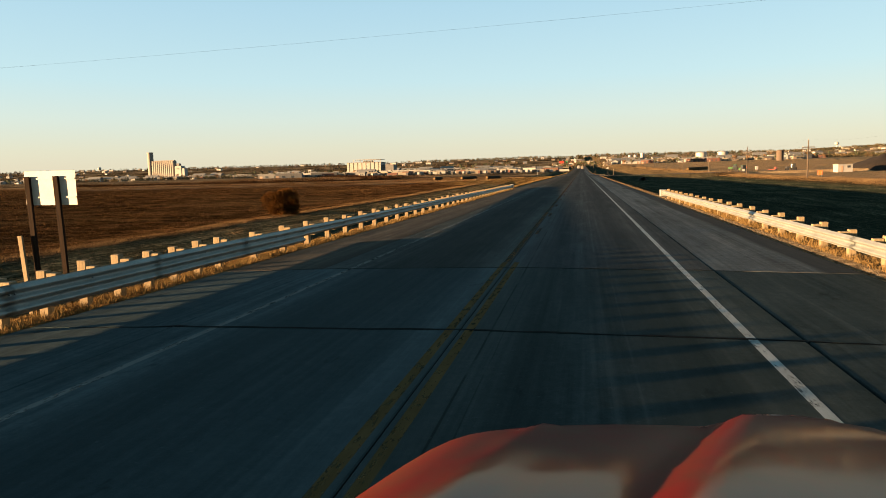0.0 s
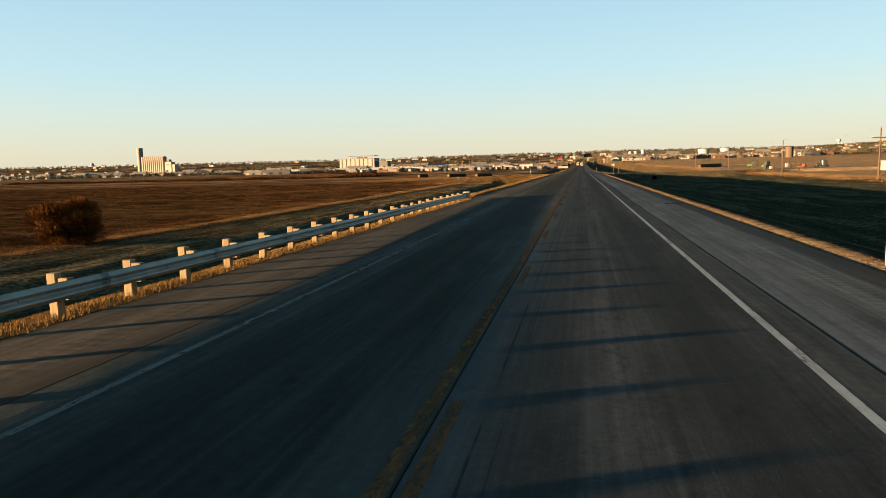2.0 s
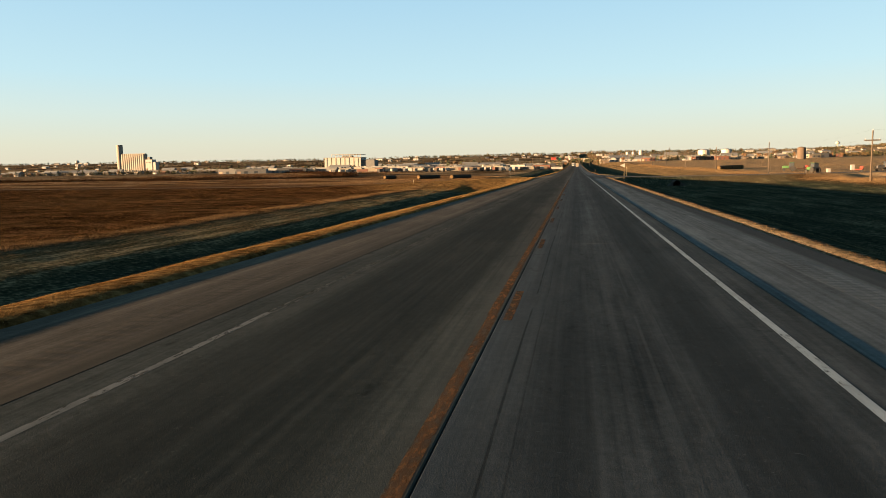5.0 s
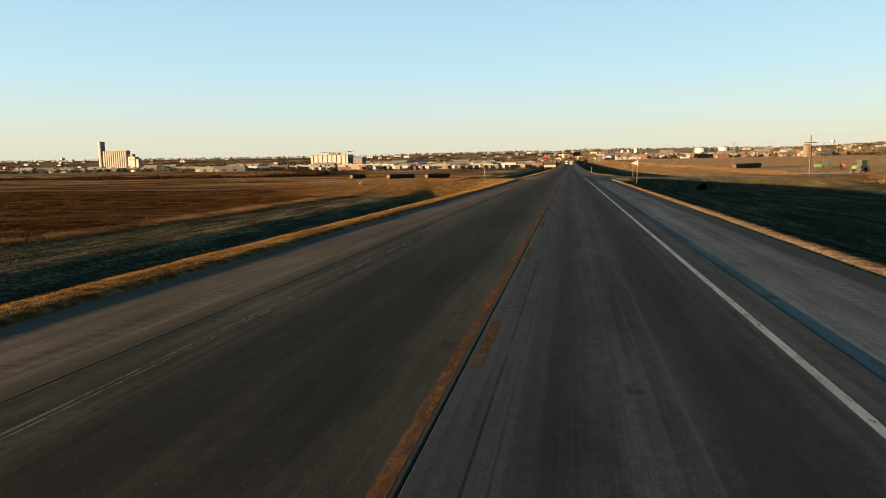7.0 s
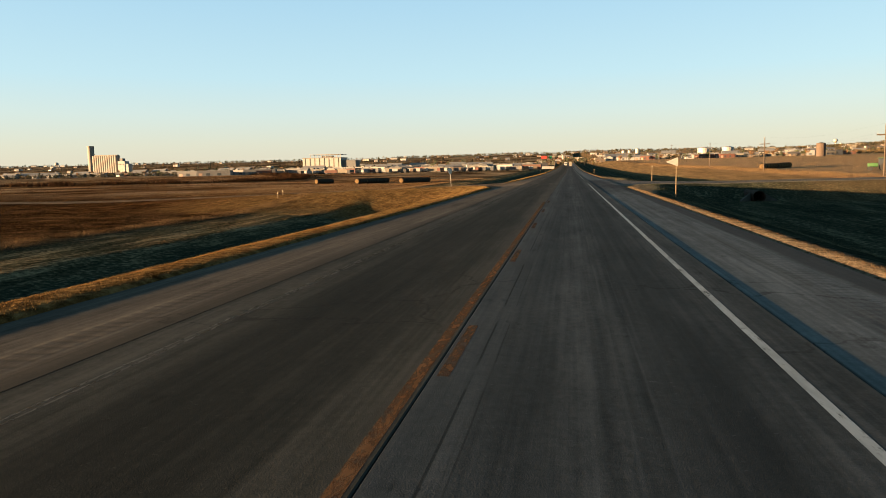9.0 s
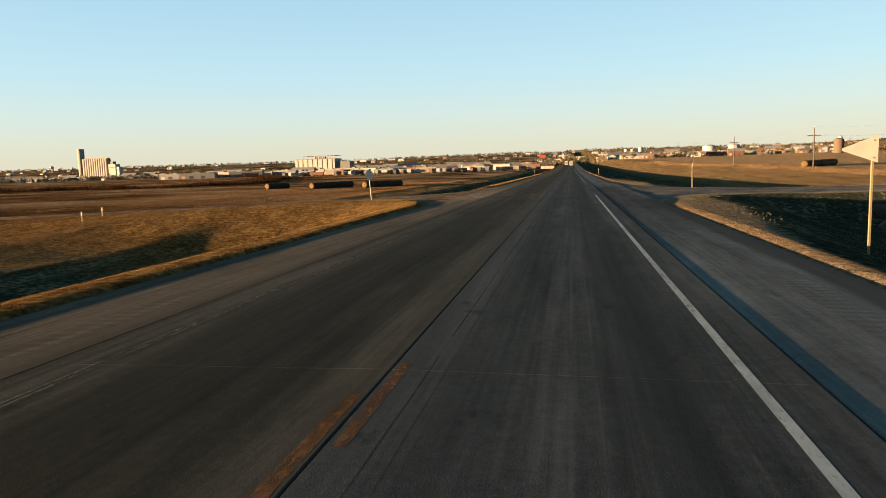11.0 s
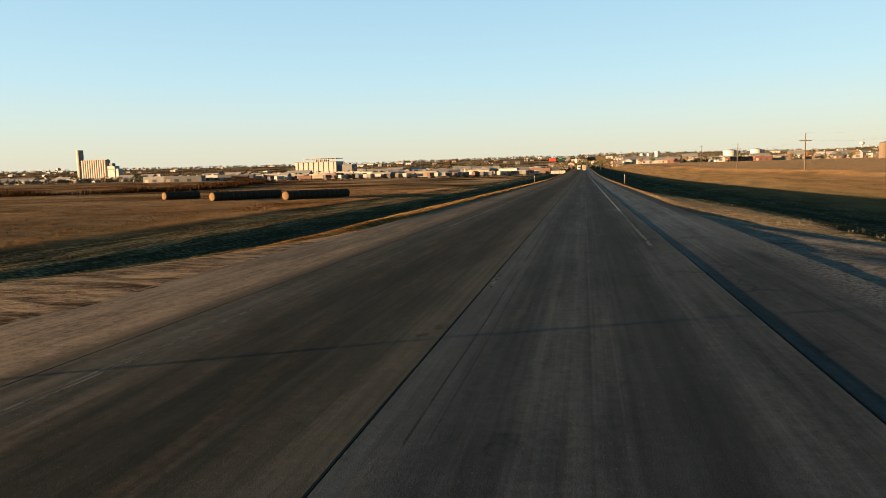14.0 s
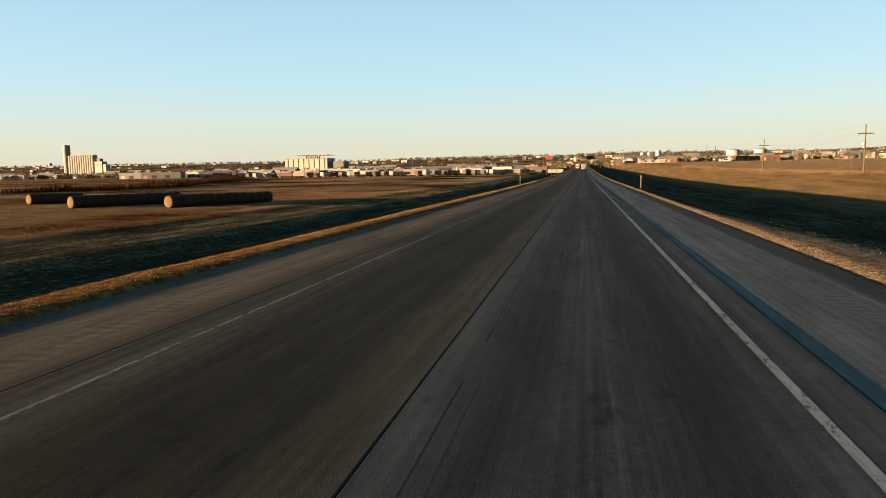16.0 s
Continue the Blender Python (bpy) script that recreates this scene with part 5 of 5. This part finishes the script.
def arena_hall():
    x, y = -410.0, 1280.0
    z = far_z(x, y)
    up = 25.4 - 15.5 - z
    z += max(0.0, up)
    t = thing("arena_hall", "large pale hall with a raised white roof on columns", "hall", Matrix.Translation((x, y, z)))
    part("wall", Geo().box(-34, 34, -16, 16, -12, 15.5, 0.2), M_WALLS[0], t)
    part("roof", Geo().box(-35, 35, -17, 17, 15.5, 16.2), M_ROOFS[2], t)
    part("raised_roof", Geo().box(-22, 34, -15, 15, 20.9, 21.6, 0.2), M_WALLS[0], t)
    part("clerestory", Geo().box(-4, 14, -6, 6, 16.2, 19.5), M_WALLS[2], t)
    for k in range(9):
        part("column", Geo().box(-21 + 6.7 * k, -20.2 + 6.7 * k, -14.8, -14.0, 16.2, 20.6), M_WALLS[0], t)
    for k in range(8):
        part("pilaster", Geo().box(-30 + 8.4 * k, -29.2 + 8.4 * k, -16.5, -16.0, -12, 15.4), M_WALLS[1], t)
    part("annex", Geo().box(34, 58, -12, 12, -12, 11), M_WALLS[2], t)


arena_hall()


def round_tank(label, name, x, y, r, h, mat, domed=True):
    z = far_z(x, y)
    t = thing(name, label, name.replace("_", " "), Matrix.Translation((x, y, z)), name + "s by the town")
    part("shell", Geo().tube((0, 0, -2), (0, 0, h), r, seg=20), mat, t)
    part("cap", Geo().tube((0, 0, h), (0, 0, h + (0.22 * r if domed else 0.4)), r * 1.01, r * (0.25 if domed else 1.01), seg=20), mat, t)
    for k in range(1, 5):
        part("hoop", Geo().tube((0, 0, h * k / 5), (0, 0, h * k / 5 + 0.12), r * 1.012, seg=20), mat, t)


for x, y, r, h in ((101, 1500, 3.6, 13), (112, 1502, 3.6, 13), (126, 1496, 4.2, 16)):
    round_tank("white cylindrical storage tank", "storage_tank", x, y, r, h, M_TANK)
for x, y, r, h in ((236, 1450, 11, 14), (277, 1455, 10, 14.5)):
    round_tank("broad white storage tank", "storage_tank", x, y, r, h, M_TANK)
round_tank("brown concrete stave silo standing alone by the field", "farm_silo", 208, 786, 3.6, 10.8, simple("brown_staves", (0.040, 0.028, 0.020), (0.075, 0.054, 0.039), 1.0, 0.9, bump=0.2), True)


def water_tower(x, y, top, r):
    z = far_z(x, y)
    t = thing("water_tower", "white globe water tower on a slim stem", "water tower", Matrix.Translation((x, y, z)), "water towers")
    c = top - z - r
    part("stem", Geo().tube((0, 0, -2), (0, 0, c), 2.2, 1.6, 10), M_TANK, t)
    g = Geo()
    n = 10
    for i in range(n + 1):
        a = math.pi * i / n
        for k in range(16):
            g.v.append((r * math.sin(a) * math.cos(0.3927 * k), r * math.sin(a) * math.sin(0.3927 * k), c - r * math.cos(a) * 0.85))
    g.f = [(i * 16 + k, i * 16 + (k + 1) % 16, (i + 1) * 16 + (k + 1) % 16, (i + 1) * 16 + k) for i in range(n) for k in range(16)]
    part("globe", g, M_TANK, t, smooth=True)


water_tower(1120, 3370, 99.5, 9.0)
water_tower(1010, 3000, 72, 4.0)
water_tower(-2050, 2620, 64, 8.0)


# ---------------------------------------------------------------- vehicles and yard things
M_RED = Mat("dusty_red_paint", 0.5, 0, 0.02)
dusty = M_RED.mask(M_RED.noise(5, 7, (1, 0.4, 1), local=True, rough=0.7), 0.40, 0.64)
M_RED.colour(M_RED.mix(dusty, (0.085, 0.0042, 0.0018), (0.058, 0.0140, 0.0060)))
M_RED.p.inputs["Coat Weight"].default_value = 0.34
M_RED.link(M_RED.math("ADD", M_RED.math("MULTIPLY", dusty, 0.10), 0.05), M_RED.p.inputs["Coat Roughness"])
M_RED.bump(M_RED.noise(40, 3, local=True), 0.03, 0.003)
M_RED = M_RED.m
M_RUBBER = simple("tyre_rubber", (0.010, 0.010, 0.010), (0.028, 0.027, 0.026), 6, 0.9, spec=0.2)
M_CHROME = simple("dull_chrome", (0.35, 0.35, 0.36), (0.55, 0.55, 0.55), 3, 0.25, 0.9, 0.02)
M_TRIM = simple("black_trim", (0.012, 0.012, 0.013), (0.03, 0.03, 0.03), 4, 0.6)
M_LAMP = Mat("lamp_glass", 0.08, 0, 0.6).colour((0.55, 0.52, 0.46)).m


def wheel(parent, x, y, r, w):
    hub = part("wheel", Geo().tube((x - w * 0.42, y, r), (x + w * 0.42, y, r), r * 0.58, seg=16), M_CHROME, parent)
    part("tyre", Geo().tube((x - w / 2, y, r), (x + w / 2, y, r), r * 0.94, r * 0.94, 22).tube((x - w * 0.4, y, r), (x + w * 0.4, y, r), r, r, 22), M_RUBBER, hub)


def hood_height(u, v):
    """Height of the hood: u across from -1.15 to 1.15, v along from 0 at the screen to 1 at the nose."""
    ridge = 0.70 - 0.60 * v
    bulge = 0.042 * (1 - smooth01(ridge - 0.07, ridge + 0.05, abs(u)))
    crease = 0.010 * (1 - smooth01(0.0, 0.05, abs(abs(u) - 0.90 + 0.30 * v)))
    return 1.742 + bulge + crease - 0.225 * v - 0.130 * v * v - 0.16 * smooth01(0.74, 1.20, abs(u)) ** 1.5 - 0.035 * smooth01(0.92, 1.0, v)


def red_truck():
    t = thing("red_truck", "dusty red truck with a long sculpted hood standing in its lane", "truck", Matrix.Translation((2.12, -1.2, -0.03)))
    g = Geo()
    nu, nv = 48, 28
    for j in range(nv + 1):
        v = j / nv
        for i in range(nu + 1):
            u = -1.15 + 2.3 * i / nu
            y = 0.30 + v * (1.92 - 0.42 * (abs(u) / 1.15) ** 3.0)
            g.v.append((u, y, hood_height(u, v)))
    g.f = [(j * (nu + 1) + i, j * (nu + 1) + i + 1, (j + 1) * (nu + 1) + i + 1, (j + 1) * (nu + 1) + i) for j in range(nv) for i in range(nu)]
    part("hood", g, M_RED, t, "dusty red hood with a raised centre", True)
    for sx in (-1, 1):
        part("fender", Geo().box(sx * 1.13 - 0.02, sx * 1.13 + 0.02, 0.3, 1.75, 0.75, 1.22, 0.015), M_RED, t)
        part("headlight", Geo().box(sx * 0.83 - 0.2, sx * 0.83 + 0.2, 2.02, 2.10, 0.86, 1.04, 0.02), M_LAMP, t)
        part("mirror", Geo().box(sx * 1.38 - 0.10, sx * 1.38 + 0.10, -0.42, -0.34, 1.45, 1.85, 0.02), M_TRIM, t)
        for y in (1.25, -2.6):
            wheel(t, sx * 0.95, y, 0.42, 0.28)
    part("grille", Geo().box(-0.6, 0.6, 2.02, 2.12, 0.62, 1.12, 0.03), M_CHROME, t)
    for k in range(5):
        part("grille_bar", Geo().box(-0.56, 0.56, 2.12, 2.145, 0.68 + 0.09 * k, 0.71 + 0.09 * k), M_TRIM, t)
    part("bumper", Geo().box(-1.1, 1.1, 2.0, 2.22, 0.42, 0.64, 0.04), M_CHROME, t)
    part("cab", Geo().box(-1.05, 1.05, -2.1, -0.75, 0.5, 2.05, 0.12), M_RED, t)
    part("roof", Geo().box(-0.98, 0.98, -2.0, -0.80, 2.05, 2.16, 0.05), M_RED, t)
    part("windscreen", Geo().add([(-0.95, -0.16, 1.30), (0.95, -0.16, 1.30), (0.88, -0.74, 2.0), (-0.88, -0.74, 2.0), (-0.95, -0.19, 1.30), (0.95, -0.19, 1.30), (0.88, -0.77, 2.0), (-0.88, -0.77, 2.0)],
                                 [(0, 1, 2, 3), (7, 6, 5, 4), (0, 4, 5, 1), (1, 5, 6, 2), (2, 6, 7, 3), (3, 7, 4, 0)]), M_GLASS, t)
    part("cowl", Geo().box(-1.05, 1.05, -0.75, 0.32, 0.55, 1.50, 0.04), M_TRIM, t)
    part("bed", Geo().box(-1.05, 1.05, -4.2, -2.1, 0.55, 1.25, 0.05), M_RED, t)
    part("engine_bay", Geo().box(-1.05, 1.05, 0.3, 1.85, 0.5, 1.16, 0.05), M_TRIM, t)


red_truck()


def box_truck(x, y, face, body, label):
    """A box lorry; face +1 shows its front to the south."""
    z = road_z(y) - 0.06
    t = thing("lorry", label, "lorry", pose(x, y, z, 0, 0, 0 if face > 0 else 180), "lorries on the road")
    part("box", Geo().box(-1.25, 1.25, 0.0, 6.5, 1.0, 3.6, 0.05), body, t)
    part("cab", Geo().box(-1.1, 1.1, -2.0, -0.1, 0.6, 2.7, 0.15), M_WALLS[0], t)
    part("windscreen", Geo().box(-0.95, 0.95, -2.03, -1.99, 1.6, 2.4), M_GLASS, t)
    part("bumper", Geo().box(-1.15, 1.15, -2.15, -1.98, 0.4, 0.7, 0.03), M_TRIM, t)
    part("rear_door", Geo().box(-1.15, 1.15, 6.5, 6.53, 1.1, 3.5), M_WALLS[1], t)
    for sx in (-1, 1):
        part("headlight", Geo().box(sx * 0.85 - 0.15, sx * 0.85 + 0.15, -2.05, -1.99, 0.85, 1.05), M_LAMP, t)
        for yy in (-1.1, 4.2, 5.3):
            wheel(t, sx * 1.0, yy, 0.5, 0.3)


box_truck(1.9, 690, -1, M_TANK, "white box lorry driving away far down the road")
box_truck(-1.9, 760, 1, M_WALLS[0], "pale lorry coming down the far lane")


def semi_trailer(label, x, y, ang, body):
    t = thing("semi_trailer", label, "trailer", pose(x, y, far_z(x, y), 0, 0, ang), "trailers in the yard")
    part("box", Geo().box(-5.5, 5.5, -1.25, 1.25, 1.1, 3.5, 0.05), body, t)
    part("landing_leg", Geo().box(-3.6, -3.4, -0.9, 0.9, 0, 1.1), M_TRIM, t)
    for xx in (3.2, 4.4):
        w = part("wheel", Geo().tube((xx, -1.2, 0.5), (xx, 1.2, 0.5), 0.5, seg=14), M_RUBBER, t)


M_REDBODY = simple("red_body_paint", (0.14, 0.02, 0.012), (0.22, 0.035, 0.02), 0.5, 0.5, bump=0.02)
M_GREEN = simple("green_machine_paint", (0.02, 0.06, 0.018), (0.04, 0.10, 0.03), 1, 0.5, bump=0.05)
M_ORANGE = simple("orange_barrier_paint", (0.42, 0.10, 0.02), (0.60, 0.16, 0.04), 2, 0.6, bump=0.05)
rnd = random.Random(5)
for k in range(34):
    x = -30 - 6.3 * k + rnd.uniform(-1.5, 1.5)
    y = 715 + 1.1 * k + rnd.uniform(-6, 10)
    body = rnd.choice((M_WALLS[0], M_WALLS[2], M_WALLS[1], M_WALLS[2], M_WALLS[3], M_TRIM, M_WALLS[4], M_WALLS[0]))
    semi_trailer("parked semi-trailer in the truck yard", x, y, rnd.choice((90, 90, 84, 96, 0, 90)) + rnd.uniform(-3, 3), body)
for k in range(14):
    x, y = -20 - 14 * k + rnd.uniform(-3, 3), 770 + rnd.uniform(0, 40)
    semi_trailer("parked semi-trailer in the truck yard", x, y, rnd.uniform(-4, 4), rnd.choice((M_TANK, M_WALLS[0], M_WALLS[3])))


def roadside_board(label, x, y, w, h, up, mat):
    t = thing("sign_board", label, "sign", Matrix.Translation((x, y, far_z(x, y))), "tall shop signs")
    part("panel", Geo().box(-w / 2, w / 2, -0.2, 0.2, up, up + h, 0.03), mat, t)
    for sx in (-0.35, 0.35):
        part("pole", Geo().tube((sx * w, 0, -1), (sx * w, 0, up), 0.09, seg=6), M_POLE, t)


M_REDSIGN = simple("bright_red_sign", (0.24, 0.015, 0.01), (0.32, 0.025, 0.015), 1, 0.5, bump=0)
M_GREENSIGN = simple("bright_green_sign", (0.03, 0.22, 0.08), (0.05, 0.30, 0.11), 1, 0.5, bump=0)
roadside_board("bright red shop sign on poles", -18.5, 705, 4.2, 2.0, 10.9 - 2.0 - far_z(-18.5, 705), M_REDSIGN)
roadside_board("green shop sign on poles", -13.5, 708, 1.8, 2.2, 10.8 - 2.2 - far_z(-13.5, 708), M_GREENSIGN)


def farm_tractor(label, x, y, ang, paint_mat):
    t = thing("tractor", label, "tractor", pose(x, y, bumpy(x, y), 0, 0, ang), "farm machines in the yard")
    part("engine_cover", Geo().box(-0.45, 0.45, 0.2, 2.2, 0.9, 1.75, 0.12), paint_mat, t)
    part("cab", Geo().box(-0.75, 0.75, -1.3, 0.2, 1.2, 2.75, 0.1), M_GLASS, t)
    part("roof", Geo().box(-0.85, 0.85, -1.4, 0.3, 2.75, 2.9, 0.05), paint_mat, t)
    for sx in (-1, 1):
        wheel(t, sx * 0.95, -0.9, 0.85, 0.45)
        wheel(t, sx * 0.75, 1.7, 0.5, 0.3)
    part("exhaust", Geo().tube((0.25, 1.2, 1.7), (0.25, 1.2, 2.7), 0.05, seg=6), M_TRIM, t)


def farm_implement(label, x, y, ang, paint_mat):
    t = thing("farm_implement", label, "farm machine", pose(x, y, bumpy(x, y), 0, 0, ang), "farm machines in the yard")
    part("frame", Geo().box(-2.4, 2.4, -0.12, 0.12, 0.7, 0.9, 0.02).box(-0.1, 0.1, -0.1, 2.6, 0.6, 0.75), paint_mat, t)
    for k in range(7):
        part("tine", Geo().tube((-2.2 + 0.73 * k, 0, 0.8), (-2.2 + 0.73 * k, -0.35, 0.0), 0.04, seg=5), M_TRIM, t)
    part("hopper", Geo().box(-1.8, 1.8, -0.5, 0.4, 0.95, 1.7, 0.08), paint_mat, t)
    for sx in (-1, 1):
        wheel(t, sx * 2.2, -0.1, 0.4, 0.22)


farm_tractor("green tractor parked at the edge of the field", 69.0, 330.0, 75, M_GREEN)
farm_implement("red seed drill standing beside the tractor", 74.5, 332.0, 80, M_REDBODY)
farm_implement("red farm wagon standing in the yard", 79.0, 300.0, 70, M_REDBODY)
farm_tractor("dark tractor parked in the machinery yard", 85.0, 300.0, 95, M_TRIM)
farm_tractor("old tractor parked in the machinery yard", 66.0, 298.0, 20, M_GREEN)


def yard_hut():
    x, y = 85.0, 244.0
    t = thing("yard_hut", "small white flat-roofed hut beside a dark heap", "hut", pose(x, y, bumpy(x, y), 0, 0, 8))
    part("wall", Geo().box(-2.3, 2.3, -1.6, 1.6, -0.3, 2.5, 0.03), M_WALLS[0], t)
    part("roof", Geo().box(-2.5, 2.5, -1.8, 1.8, 2.5, 2.65), M_ROOFS[2], t)
    part("window", Geo().box(0.6, 1.6, -1.64, -1.58, 1.4, 2.1), M_GLASS, t)
    part("door", Geo().box(-1.5, -0.7, -1.64, -1.58, 0, 2.0), M_DOOR, t)


yard_hut()


def dark_heap():
    g = Geo()
    cx, cy, r, h = 104.0, 262.0, 13.0, 4.6
    n, m = 12, 28
    for j in range(n + 1):
        q = j / n
        for k in range(m):
            a = 6.28318 * k / m
            rr = r * q * (1 + 0.12 * noise.noise((math.cos(a) * 1.5, math.sin(a) * 1.5, 3)))
            z = h * (1 - q) ** 0.9 * (1 + 0.10 * noise.noise((rr * math.cos(a) * 0.6, rr * math.sin(a) * 0.6, 9)))
            x, y = cx + rr * math.cos(a), cy + rr * math.sin(a)
            g.v.append((x, y, land(x, y) + z - 0.05))
    g.f = [(j * m + k, j * m + (k + 1) % m, (j + 1) * m + (k + 1) % m, (j + 1) * m + k) for j in range(n) for k in range(m)]
    ob = part("millings_heap", g, simple("black_millings", (0.006, 0.005, 0.005), (0.03, 0.024, 0.02), 2, 0.95, bump=0.8, local=False, spec=0.1), smooth=True)
    tagged(ob, "large black heap of loose road millings", "heap")


dark_heap()


def barrier_board(x, y):
    t = thing("work_sign", "orange construction board standing at the edge of the field", "sign", pose(x, y, bumpy(x, y), 0, 0, 8))
    part("panel", Geo().box(-0.55, 0.55, -0.02, 0.02, 0.55, 1.6, 0.008), M_ORANGE, t)
    for sx in (-0.35, 0.35):
        part("leg", Geo().tube((sx, 0, -0.1), (sx, 0, 1.5), 0.03, seg=5), M_GALV, t)


barrier_board(56.0, 173.0)
for x, y, lab in ((63.0, 262.0, "pale utility box on posts in the weeds"), (60.0, 268.0, "pale utility box on posts in the weeds")):
    t = thing("utility_box", lab, "utility box", pose(x, y, bumpy(x, y), 0, 0, 5), "utility boxes by the field")
    part("cabinet", Geo().box(-0.4, 0.4, -0.25, 0.25, 0.5, 1.7, 0.03), M_TANK, t)
    part("post", Geo().box(-0.06, 0.06, -0.06, 0.06, -0.2, 0.5), M_POLE, t)
